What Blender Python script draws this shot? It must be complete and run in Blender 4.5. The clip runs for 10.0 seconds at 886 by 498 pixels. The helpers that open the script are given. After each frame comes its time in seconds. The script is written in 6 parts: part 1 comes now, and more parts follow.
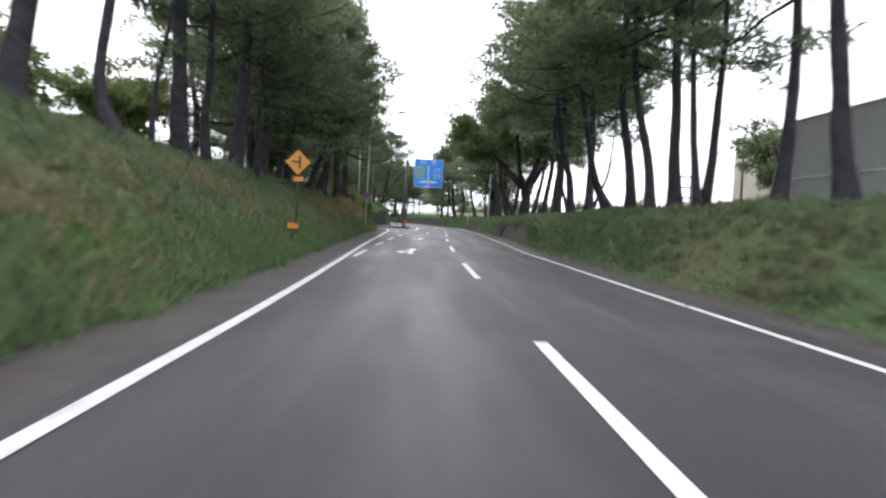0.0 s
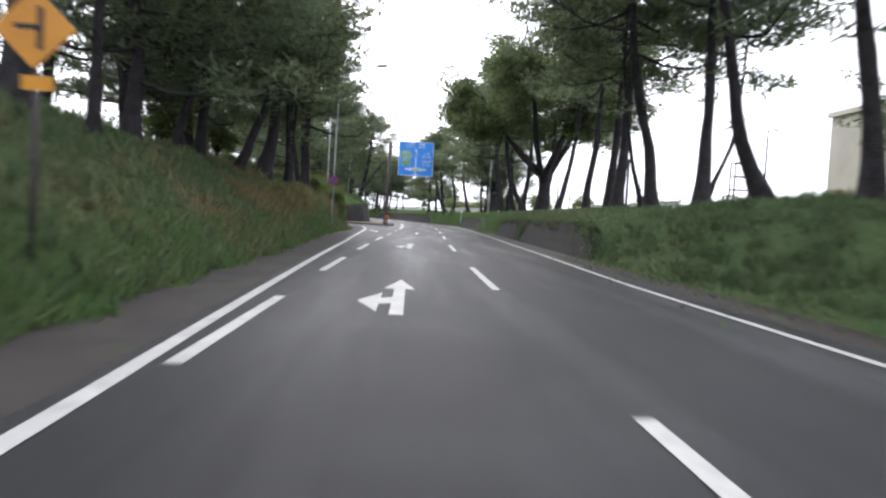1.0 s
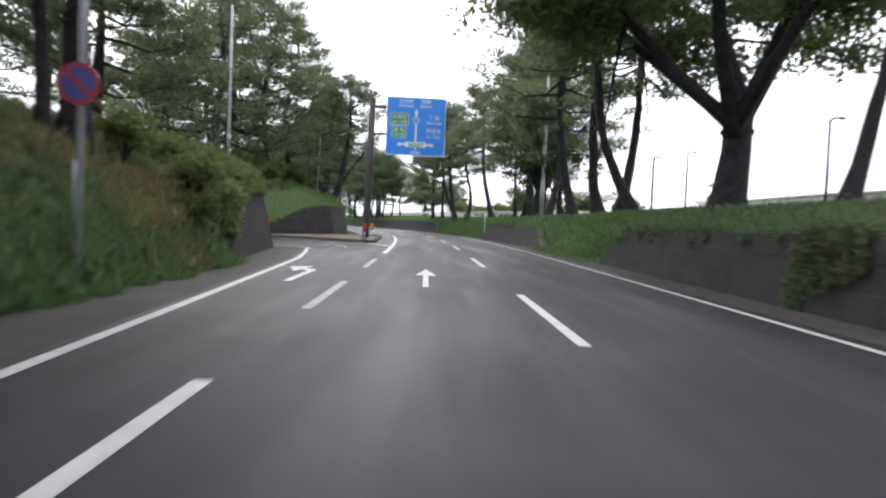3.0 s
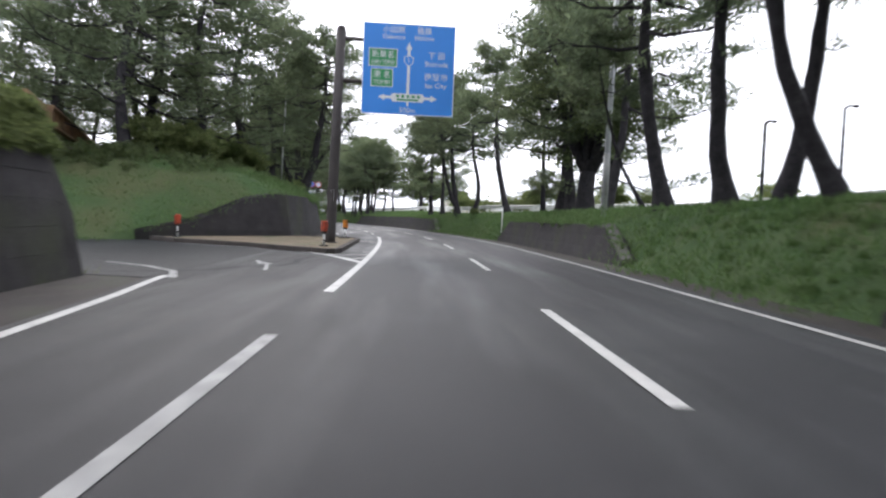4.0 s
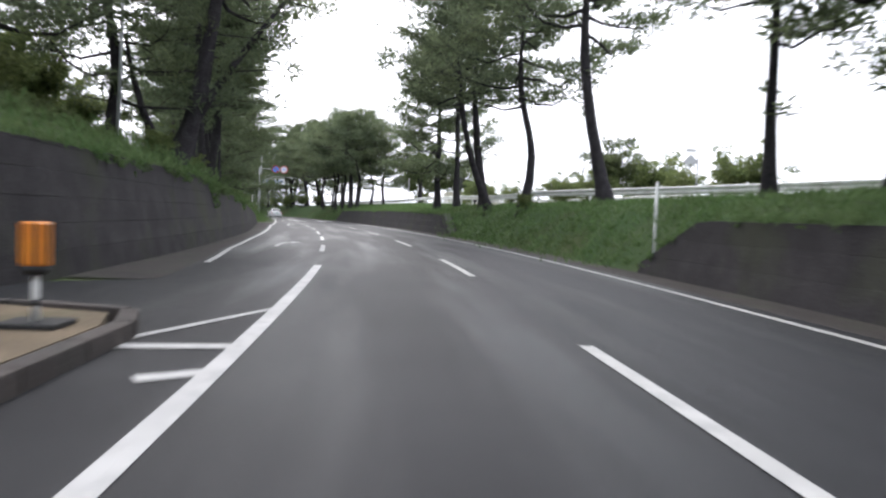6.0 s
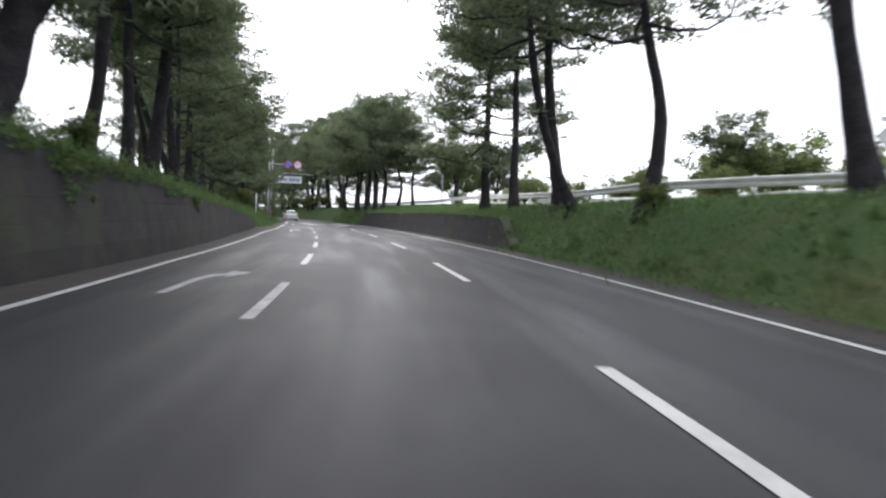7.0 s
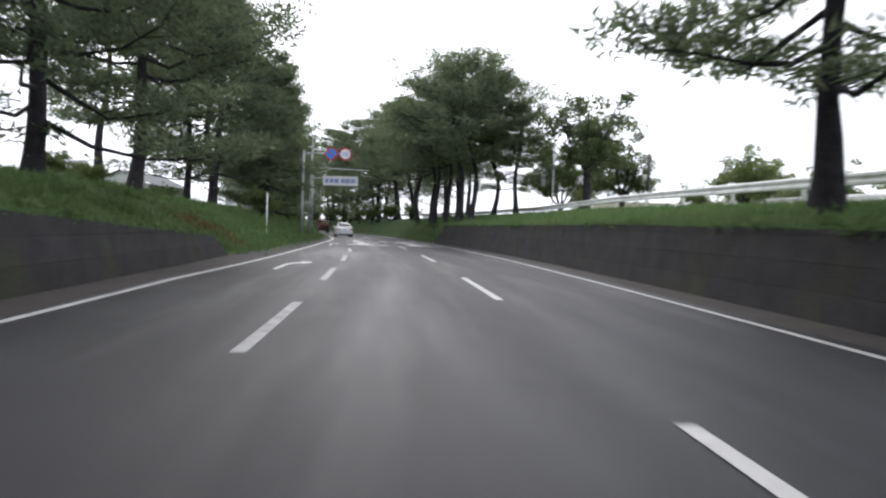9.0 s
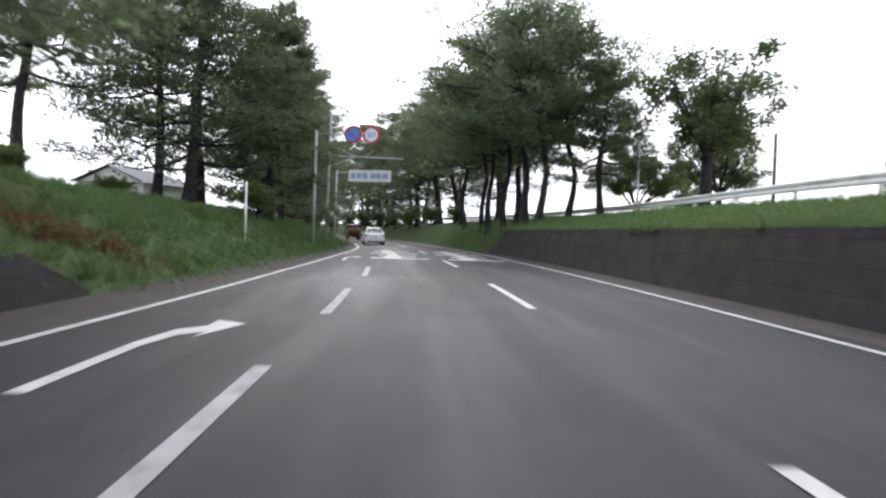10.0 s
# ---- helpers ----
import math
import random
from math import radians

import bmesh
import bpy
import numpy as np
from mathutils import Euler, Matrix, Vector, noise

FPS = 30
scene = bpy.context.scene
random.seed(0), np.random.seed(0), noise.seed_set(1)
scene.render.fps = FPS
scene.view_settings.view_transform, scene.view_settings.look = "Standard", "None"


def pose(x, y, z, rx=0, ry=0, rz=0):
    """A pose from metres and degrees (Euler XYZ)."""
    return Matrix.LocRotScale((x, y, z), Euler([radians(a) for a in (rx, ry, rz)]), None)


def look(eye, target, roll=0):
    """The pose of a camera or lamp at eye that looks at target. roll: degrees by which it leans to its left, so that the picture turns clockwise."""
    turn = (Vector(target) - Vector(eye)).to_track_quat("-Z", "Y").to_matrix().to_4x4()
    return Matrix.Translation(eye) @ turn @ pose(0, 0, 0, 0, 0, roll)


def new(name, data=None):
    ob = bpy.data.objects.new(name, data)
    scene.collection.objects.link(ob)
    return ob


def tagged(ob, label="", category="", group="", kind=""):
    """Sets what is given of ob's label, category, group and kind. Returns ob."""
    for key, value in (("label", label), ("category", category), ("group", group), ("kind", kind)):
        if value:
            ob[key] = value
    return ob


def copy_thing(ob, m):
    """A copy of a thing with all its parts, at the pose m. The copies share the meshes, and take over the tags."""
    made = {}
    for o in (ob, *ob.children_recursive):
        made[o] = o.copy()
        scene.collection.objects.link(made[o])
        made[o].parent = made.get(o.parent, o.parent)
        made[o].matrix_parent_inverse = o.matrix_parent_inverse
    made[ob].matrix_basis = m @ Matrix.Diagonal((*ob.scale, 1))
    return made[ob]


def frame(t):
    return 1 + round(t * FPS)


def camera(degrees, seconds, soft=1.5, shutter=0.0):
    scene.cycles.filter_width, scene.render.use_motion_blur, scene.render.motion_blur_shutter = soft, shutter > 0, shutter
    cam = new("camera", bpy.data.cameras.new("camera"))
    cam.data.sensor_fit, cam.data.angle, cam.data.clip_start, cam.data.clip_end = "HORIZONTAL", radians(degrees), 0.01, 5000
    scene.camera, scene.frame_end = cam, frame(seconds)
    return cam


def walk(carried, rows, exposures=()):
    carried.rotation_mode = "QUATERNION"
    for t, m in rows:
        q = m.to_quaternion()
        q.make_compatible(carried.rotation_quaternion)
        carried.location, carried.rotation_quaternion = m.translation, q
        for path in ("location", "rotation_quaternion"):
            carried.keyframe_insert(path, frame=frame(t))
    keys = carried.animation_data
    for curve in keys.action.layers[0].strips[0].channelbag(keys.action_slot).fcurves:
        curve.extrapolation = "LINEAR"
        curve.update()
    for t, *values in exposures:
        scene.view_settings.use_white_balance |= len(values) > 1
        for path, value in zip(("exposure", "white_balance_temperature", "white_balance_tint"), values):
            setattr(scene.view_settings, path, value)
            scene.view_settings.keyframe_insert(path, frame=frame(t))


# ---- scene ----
# ---- camera and its path ----
cam = camera(66.0, 10.0, soft=2.3, shutter=0.35)
EYE = 1.25


def aim(x, y, yaw, pitch, roll):
    """A pose at eye height from a heading to the left, a pitch up and a lean to the left, in degrees."""
    a, b = radians(yaw), radians(pitch)
    ahead = Vector((-math.sin(a) * math.cos(b), math.cos(a) * math.cos(b), math.sin(b)))
    eye = Vector((x, y, EYE))
    return look(eye, eye + ahead * 10, roll)


PATH = [
    (0.0, aim(0.00, -0.00, -2.31, -2.41, 2.74)),
    (0.5, aim(-0.15, 8.03, -3.20, -2.63, 2.81)),
    (1.0, aim(-0.21, 15.81, -3.79, -2.71, 3.14)),
    (1.5, aim(-0.16, 23.55, -4.11, -2.61, 2.49)),
    (2.0, aim(-0.20, 31.51, -4.50, -2.57, 2.56)),
    (2.5, aim(-0.00, 39.32, -4.28, -2.28, 2.34)),
    (2.7, aim(0.14, 42.29, -3.84, -2.13, 2.20)),
    (3.8, aim(0.84, 59.10, -3.80, -2.30, 2.28)),
    (4.0, aim(0.89, 62.26, -4.17, -2.41, 2.27)),
    (4.5, aim(1.11, 69.55, -4.79, -2.47, 1.99)),
    (5.0, aim(1.30, 76.73, -5.24, -2.60, 2.07)),
    (5.5, aim(1.44, 83.79, -5.14, -2.78, 1.90)),
    (5.7, aim(1.48, 86.72, -5.09, -2.82, 1.99)),
    (6.8, aim(1.51, 101.59, -2.41, -2.58, 2.14)),
    (7.0, aim(1.37, 104.49, -2.13, -2.63, 2.19)),
    (7.5, aim(0.88, 111.53, -1.21, -2.66, 1.65)),
    (8.0, aim(0.32, 118.33, 0.16, -2.54, 1.63)),
    (8.5, aim(-0.42, 124.71, 1.84, -2.20, 1.84)),
    (9.0, aim(-1.14, 131.32, 4.16, -1.76, 1.98)),
    (9.5, aim(-2.08, 137.87, 6.18, -1.51, 2.05)),
    (10.0, aim(-3.28, 144.70, 7.48, -1.44, 1.78)),]
walk(cam, PATH, exposures=[(t, stops, 6450, 15) for t, stops in ((0.0, 1.3), (1.0, 1.36), (2.0, 1.55), (2.5, 1.38), (4.0, 1.12), (5.5, 1.2), (7.0, 0.98), (8.0, 0.84), (9.0, 0.8), (10.0, 0.95))])

# ---- light: a bright overcast sky ----
world = bpy.data.worlds.new("overcast_sky")
scene.world = world
world.use_nodes = True
wn, wl = world.node_tree.nodes, world.node_tree.links
sky = wn.new("ShaderNodeTexSky")
sky.sky_type = "NISHITA"
sky.sun_disc = False
sky.sun_elevation, sky.sun_rotation = radians(43), radians(-15)
sky.air_density, sky.dust_density, sky.ozone_density = 1.0, 6.0, 1.0
grey = wn.new("ShaderNodeHueSaturation")
grey.inputs["Saturation"].default_value = 0.12
wl.new(sky.outputs[0], grey.inputs["Color"])
cloud = wn.new("ShaderNodeMix")
cloud.data_type = "RGBA"
cloud.inputs["Factor"].default_value = 0.72
cloud.inputs["B"].default_value = (7.2, 7.75, 8.5, 1)
wl.new(grey.outputs[0], cloud.inputs["A"])
wl.new(cloud.outputs["Result"], wn["Background"].inputs["Color"])
wn["Background"].inputs["Strength"].default_value = 0.14
sun = new("sun", bpy.data.lights.new("sun", "SUN"))
sun.data.energy, sun.data.angle, sun.data.color = 0.6, radians(30), (1.0, 0.97, 0.92)
sun.matrix_world = look((-14, 52, 50), (0, 0, 0))


# ---- materials ----
def material(name, color, rough=0.8, color2=None, scale=4.0, mix=0.5, grain=60.0, grain_mix=0.25, bump=0.2, bump_scale=30.0,
             metal=0.0, spec=0.5, through_light=0.0, island=0.0, thing=0.0, stain=None, stain_scale=0.6, stain_amount=0.5, track=None):
    """A surface with broad variation between two colours, fine grain, relief, stains, and variation by piece."""
    m = bpy.data.materials.new(name)
    m.use_nodes = True
    nt = m.node_tree
    n, l = nt.nodes, nt.links
    bs = n["Principled BSDF"]
    co = n.new("ShaderNodeTexCoord")
    geo = n.new("ShaderNodeNewGeometry")

    def noise_tex(sc, detail=4.0):
        t = n.new("ShaderNodeTexNoise")
        t.inputs["Scale"].default_value, t.inputs["Detail"].default_value = sc, detail
        l.new(geo.outputs["Position"], t.inputs["Vector"])
        return t.outputs["Fac"]

    def blend(fac, a, b, kind="MIX"):
        t = n.new("ShaderNodeMix")
        t.data_type, t.blend_type = "RGBA", kind
        for sock, v in ((t.inputs["Factor"], fac), (t.inputs["A"], a), (t.inputs["B"], b)):
            if isinstance(v, (tuple, list)):
                sock.default_value = (*v[:3], 1)
            elif isinstance(v, (int, float)):
                sock.default_value = v
            else:
                l.new(v, sock)
        return t.outputs["Result"]

    def ramp(src, lo, hi, top=1.0):
        t = n.new("ShaderNodeMapRange")
        t.inputs["From Min"].default_value, t.inputs["From Max"].default_value = lo, hi
        t.inputs["To Max"].default_value = top
        l.new(src, t.inputs["Value"])
        return t.outputs["Result"]

    c = color
    c = blend(ramp(noise_tex(scale), 0.35, 0.65, mix * 2 if mix < 0.5 else 1.0), c, color2 or tuple(v * 0.7 for v in color))
    if stain:
        c = blend(ramp(noise_tex(stain_scale, 6.0), 0.5, 0.68, stain_amount), c, stain)
    if track:
        # polished wheel tracks and streaks that run along the lane, from the strip's own coordinates
        sep = n.new("ShaderNodeMapping")
        sep.inputs["Scale"].default_value = (0.8, 0.07, 1.0)
        l.new(co.outputs["UV"], sep.inputs["Vector"])
        t = n.new("ShaderNodeTexNoise")
        t.inputs["Scale"].default_value, t.inputs["Detail"].default_value = 1.0, 5.0
        l.new(sep.outputs["Vector"], t.inputs["Vector"])
        c = blend(ramp(t.outputs["Fac"], 0.46, 0.66, 0.35), c, track)
        gloss = n.new("ShaderNodeMapRange")
        gloss.inputs["From Min"].default_value, gloss.inputs["From Max"].default_value = 0.45, 0.68
        gloss.inputs["To Min"].default_value, gloss.inputs["To Max"].default_value = rough, rough - 0.16
        l.new(t.outputs["Fac"], gloss.inputs["Value"])
        l.new(gloss.outputs["Result"], bs.inputs["Roughness"])
    g = blend(ramp(noise_tex(grain, 2.0), 0.3, 0.7), (1 - grain_mix,) * 3, (1 + grain_mix,) * 3)
    c = blend(1.0, c, g, "MULTIPLY")
    if island:
        r = ramp(geo.outputs["Random Per Island"], 0, 1)
        c = blend(1.0, c, blend(r, (1 - island,) * 3, (1 + island, 1 + island * 0.9, 1 + island * 0.5)), "MULTIPLY")
    if thing:
        info = n.new("ShaderNodeObjectInfo")
        c = blend(1.0, c, blend(info.outputs["Random"], (1 - thing,) * 3, (1 + thing,) * 3), "MULTIPLY")
    l.new(c, bs.inputs["Base Color"])
    bs.inputs["Roughness"].default_value, bs.inputs["Metallic"].default_value = rough, metal
    bs.inputs["Specular IOR Level"].default_value = spec
    if through_light:
        tr = n.new("ShaderNodeBsdfTranslucent")
        mx = n.new("ShaderNodeMixShader")
        mx.inputs[0].default_value = through_light
        l.new(c, tr.inputs["Color"])
        l.new(bs.outputs[0], mx.inputs[1])
        l.new(tr.outputs[0], mx.inputs[2])
        l.new(mx.outputs[0], n["Material Output"].inputs["Surface"])
    if bump:
        b = n.new("ShaderNodeBump")
        b.inputs["Strength"].default_value, b.inputs["Distance"].default_value = bump, 0.02
        l.new(noise_tex(bump_scale, 5.0), b.inputs["Height"])
        l.new(b.outputs[0], bs.inputs["Normal"])
    return m


ASPHALT = material("asphalt", (0.027, 0.0275, 0.0295), 0.58, (0.022, 0.0225, 0.0245), 0.35, 0.5, 180, 0.3, 0.3, 160, spec=0.12,
                   stain=(0.042, 0.043, 0.045), stain_scale=0.4, stain_amount=0.6, track=(0.04, 0.041, 0.043))
ASPHALT_NEW = material("resurfaced_asphalt", (0.034, 0.0345, 0.037), 0.6, (0.028, 0.0285, 0.031), 0.3, 0.5, 180, 0.25, 0.3, 160, spec=0.12,
                       stain=(0.028, 0.029, 0.031), stain_scale=0.25, stain_amount=0.4, track=(0.03, 0.031, 0.033))
JOINT = material("dark_asphalt_joint", (0.027, 0.0275, 0.029), 0.78, (0.032, 0.0325, 0.034), 1.5, 0.5, 150, 0.3, 0.4, 140, spec=0.24)
GUTTER = material("gutter_concrete", (0.038, 0.03, 0.026), 0.9, (0.023, 0.018, 0.016), 1.2, 0.5, 50, 0.3, 0.5, 30,
                  stain=(0.035, 0.04, 0.022), stain_scale=0.9, stain_amount=0.7)
PAINT = material("road_paint", (0.5, 0.495, 0.475), 0.65, (0.42, 0.415, 0.4), 2.0, 0.5, 120, 0.1, 0.25, 120,
                 stain=(0.22, 0.22, 0.22), stain_scale=5.0, stain_amount=0.4)
PAINT_WORN = material("worn_road_paint", (0.33, 0.33, 0.32), 0.7, (0.23, 0.23, 0.23), 2.5, 0.5, 120, 0.2, 0.25, 120,
                      stain=(0.12, 0.12, 0.12), stain_scale=4.0, stain_amount=0.7)
GRASS = material("grass_ground", (0.056, 0.096, 0.04), 1.0, (0.074, 0.106, 0.048), 0.7, 0.5, 24, 0.22, 0.5, 20, spec=0.1,
                 stain=(0.12, 0.09, 0.052), stain_scale=0.2, stain_amount=0.5)
BLADE = material("grass_blades", (0.105, 0.165, 0.082), 0.9, (0.17, 0.205, 0.118), 1.0, 0.5, 9, 0.15, 0, island=0.25, spec=0.2, through_light=0.5,
                 stain=(0.28, 0.2, 0.125), stain_scale=0.3, stain_amount=0.7)
BLADE_SHORT = material("short_grass", (0.092, 0.15, 0.07), 0.9, (0.14, 0.182, 0.098), 0.9, 0.5, 9, 0.08, 0, island=0.15, spec=0.2, through_light=0.35,
                       stain=(0.15, 0.115, 0.078), stain_scale=0.26, stain_amount=0.7)
BLADE_LUSH = material("lush_short_grass", (0.098, 0.175, 0.062), 0.9, (0.135, 0.195, 0.084), 0.8, 0.5, 9, 0.08, 0, island=0.15, spec=0.2, through_light=0.4,
                      stain=(0.13, 0.12, 0.07), stain_scale=0.2, stain_amount=0.4)
WALL = material("dark_stone", (0.045, 0.0415, 0.0425), 0.92, (0.031, 0.0285, 0.0295), 1.6, 0.5, 40, 0.35, 0.8, 18, thing=0.12, spec=0.25,
                stain=(0.048, 0.054, 0.03), stain_scale=0.55, stain_amount=0.65)
BARK = material("bark", (0.049, 0.0455, 0.049), 0.95, (0.031, 0.0285, 0.031), 3.5, 0.5, 30, 0.4, 1.0, 14, spec=0.1, thing=0.2)
NEEDLE = material("pine_needles", (0.126, 0.163, 0.106), 0.85, (0.142, 0.173, 0.1), 0.35, 0.5, 5, 0.15, 0, island=0.35, spec=0.25, thing=0.15, through_light=0.6)
LEAF_LIGHT = material("light_shrub_leaves", (0.14, 0.185, 0.075), 0.75, (0.175, 0.21, 0.09), 0.5, 0.5, 5, 0.15, 0, island=0.35, spec=0.3, thing=0.12, through_light=0.58)
BLADE_DRY = material("dead_grass", (0.15, 0.085, 0.05), 0.9, (0.19, 0.12, 0.07), 1.0, 0.5, 9, 0.15, 0, island=0.3, spec=0.15, through_light=0.3)
BLADE_STRAW = material("worn_straw_grass", (0.24, 0.19, 0.11), 0.9, (0.19, 0.175, 0.09), 1.0, 0.5, 9, 0.15, 0, island=0.3, spec=0.15, through_light=0.5)
LEAF = material("broad_leaves", (0.095, 0.13, 0.06), 0.75, (0.12, 0.15, 0.07), 0.4, 0.5, 5, 0.15, 0, island=0.35, spec=0.3, thing=0.12, through_light=0.58)
STEEL = material("galvanised_steel", (0.5, 0.51, 0.52), 0.5, (0.4, 0.41, 0.42), 2.0, 0.5, 40, 0.1, 0.1, 40, metal=0.4)
WHITE = material("white_enamel", (0.78, 0.78, 0.76), 0.5, (0.68, 0.68, 0.66), 2.0, 0.5, 40, 0.06, 0.05, 40, stain=(0.5, 0.47, 0.42), stain_scale=2.0, stain_amount=0.4)
POLEDARK = material("brown_pole_paint", (0.045, 0.036, 0.034), 0.6, (0.035, 0.028, 0.027), 2.0, 0.5, 40, 0.15, 0.1, 40)
CONCRETE = material("pale_concrete", (0.42, 0.42, 0.41), 0.85, (0.33, 0.33, 0.32), 0.6, 0.5, 60, 0.15, 0.3, 30, stain=(0.22, 0.22, 0.2), stain_scale=0.5, stain_amount=0.5)
COPING = material("weathered_coping", (0.13, 0.125, 0.115), 0.9, (0.09, 0.088, 0.08), 1.5, 0.5, 50, 0.25, 0.4, 30, stain=(0.07, 0.08, 0.045), stain_scale=0.8, stain_amount=0.6)
KERB = material("kerb_stone", (0.075, 0.062, 0.055), 0.9, (0.05, 0.042, 0.038), 1.5, 0.5, 60, 0.25, 0.5, 30, stain=(0.04, 0.04, 0.035), stain_scale=1.2, stain_amount=0.6)
PAVER = material("island_gravel", (0.19, 0.142, 0.09), 0.95, (0.12, 0.092, 0.058), 0.8, 0.5, 35, 0.35, 0.8, 30, stain=(0.08, 0.095, 0.042), stain_scale=0.7, stain_amount=0.85, thing=0.1)
SIGNBLUE = material("sign_blue", (0.035, 0.26, 0.78), 0.45, (0.033, 0.24, 0.72), 0.6, 0.5, 20, 0.03, 0)
SIGNPALE = material("faded_blue_lettering", (0.27, 0.36, 0.62), 0.5, (0.3, 0.38, 0.6), 0.6, 0.5, 20, 0.05, 0)
SIGNWHITE = material("sign_white", (0.78, 0.79, 0.8), 0.45, (0.72, 0.73, 0.74), 0.6, 0.5, 20, 0.03, 0)
SIGNGREEN = material("sign_green", (0.03, 0.28, 0.10), 0.45, (0.03, 0.25, 0.09), 0.6, 0.5, 20, 0.03, 0)
SIGNYELLOW = material("sign_yellow", (0.62, 0.27, 0.02), 0.45, (0.55, 0.23, 0.02), 2, 0.5, 20, 0.05, 0)
SIGNRED = material("sign_red", (0.45, 0.05, 0.06), 0.45, (0.4, 0.05, 0.06), 2, 0.5, 20, 0.04, 0)
SIGNPURPLE = material("faded_sign_blue", (0.10, 0.10, 0.32), 0.5, (0.09, 0.08, 0.26), 2, 0.5, 20, 0.05, 0)
BLACK = material("black", (0.015, 0.015, 0.016), 0.5, (0.012, 0.012, 0.012), 2, 0.5, 20, 0.05, 0)
ORANGE = material("orange_reflector", (0.75, 0.25, 0.02), 0.4, (0.68, 0.2, 0.02), 3, 0.5, 20, 0.06, 0)
REDORANGE = material("red_reflector", (0.5, 0.07, 0.025), 0.4, (0.42, 0.06, 0.02), 3, 0.5, 20, 0.06, 0)
RUBBER = material("rubber", (0.025, 0.025, 0.026), 0.8, (0.02, 0.02, 0.02), 3, 0.5, 30, 0.1, 0)
CARWHITE = material("white_car_paint", (0.75, 0.76, 0.77), 0.25, (0.72, 0.73, 0.74), 1, 0.5, 10, 0.02, 0)
CARRED = material("dark_red_car_paint", (0.10, 0.025, 0.022), 0.3, (0.08, 0.02, 0.02), 1, 0.5, 10, 0.02, 0)
GLASSDARK = material("tinted_car_glass", (0.02, 0.024, 0.027), 0.08, (0.02, 0.02, 0.022), 1, 0.5, 10, 0.02, 0)
TAIL = material("tail_lamp", (0.4, 0.02, 0.02), 0.2, (0.35, 0.02, 0.02), 1, 0.5, 10, 0.02, 0)
RUST = material("brown_girder", (0.3, 0.18, 0.1), 0.8, (0.22, 0.13, 0.08), 0.8, 0.5, 30, 0.25, 0.3, 20, stain=(0.2, 0.13, 0.08), stain_scale=0.8, stain_amount=0.5)
OLIVE = material("olive_girder_paint", (0.13, 0.13, 0.075), 0.8, (0.10, 0.10, 0.06), 0.8, 0.5, 30, 0.2, 0.2, 20)
CREAM = material("cream_render", (0.55, 0.51, 0.42), 0.9, (0.48, 0.45, 0.38), 0.3, 0.5, 30, 0.08, 0.2, 20, stain=(0.35, 0.33, 0.28), stain_scale=0.3, stain_amount=0.4)
GREYWALL = material("grey_cladding", (0.30, 0.30, 0.30), 0.8, (0.26, 0.26, 0.26), 0.2, 0.5, 30, 0.06, 0.2, 12, stain=(0.2, 0.2, 0.2), stain_scale=0.3, stain_amount=0.4)
HOUSEWHITE = material("off_white_render", (0.62, 0.62, 0.6), 0.9, (0.55, 0.55, 0.53), 0.4, 0.5, 30, 0.08, 0.2, 20, stain=(0.42, 0.41, 0.38), stain_scale=0.4, stain_amount=0.4)
ROOF = material("grey_roof", (0.10, 0.11, 0.12), 0.8, (0.08, 0.085, 0.09), 0.8, 0.5, 30, 0.15, 0.3, 10)


# ---- mesh helpers ----
def mesh_from(name, verts, faces, mat, smooth=False):
    me = bpy.data.meshes.new(name)
    me.from_pydata([tuple(v) for v in verts], [], [tuple(f) for f in faces])
    for m in (mat if isinstance(mat, (list, tuple)) else [mat]):
        me.materials.append(m)
    if smooth:
        me.polygons.foreach_set("use_smooth", [True] * len(me.polygons))
    me.update()
    return me


def part(name, bm, mat, parent=None, label="", smooth=False):
    """Links a bmesh, or a mesh, as one object under its thing."""
    if isinstance(bm, bmesh.types.BMesh):
        me = bpy.data.meshes.new(name)
        bm.to_mesh(me)
        bm.free()
        me.materials.append(mat)
        if smooth:
            me.polygons.foreach_set("use_smooth", [True] * len(me.polygons))
    else:
        me = bm
    ob = new(name, me)
    ob.parent = parent
    if label:
        ob["label"] = label
    return ob


def box(bm, x0, x1, y0, y1, z0, z1, bevel=0.0):
    m = Matrix.Translation(((x0 + x1) / 2, (y0 + y1) / 2, (z0 + z1) / 2)) @ Matrix.Diagonal((x1 - x0, y1 - y0, z1 - z0, 1))
    g = bmesh.ops.create_cube(bm, size=1, matrix=m)
    if bevel:
        edges = {e for v in g["verts"] for e in v.link_edges}
        bmesh.ops.bevel(bm, geom=list(edges), offset=bevel, segments=2, affect="EDGES", profile=0.6)
    return bm


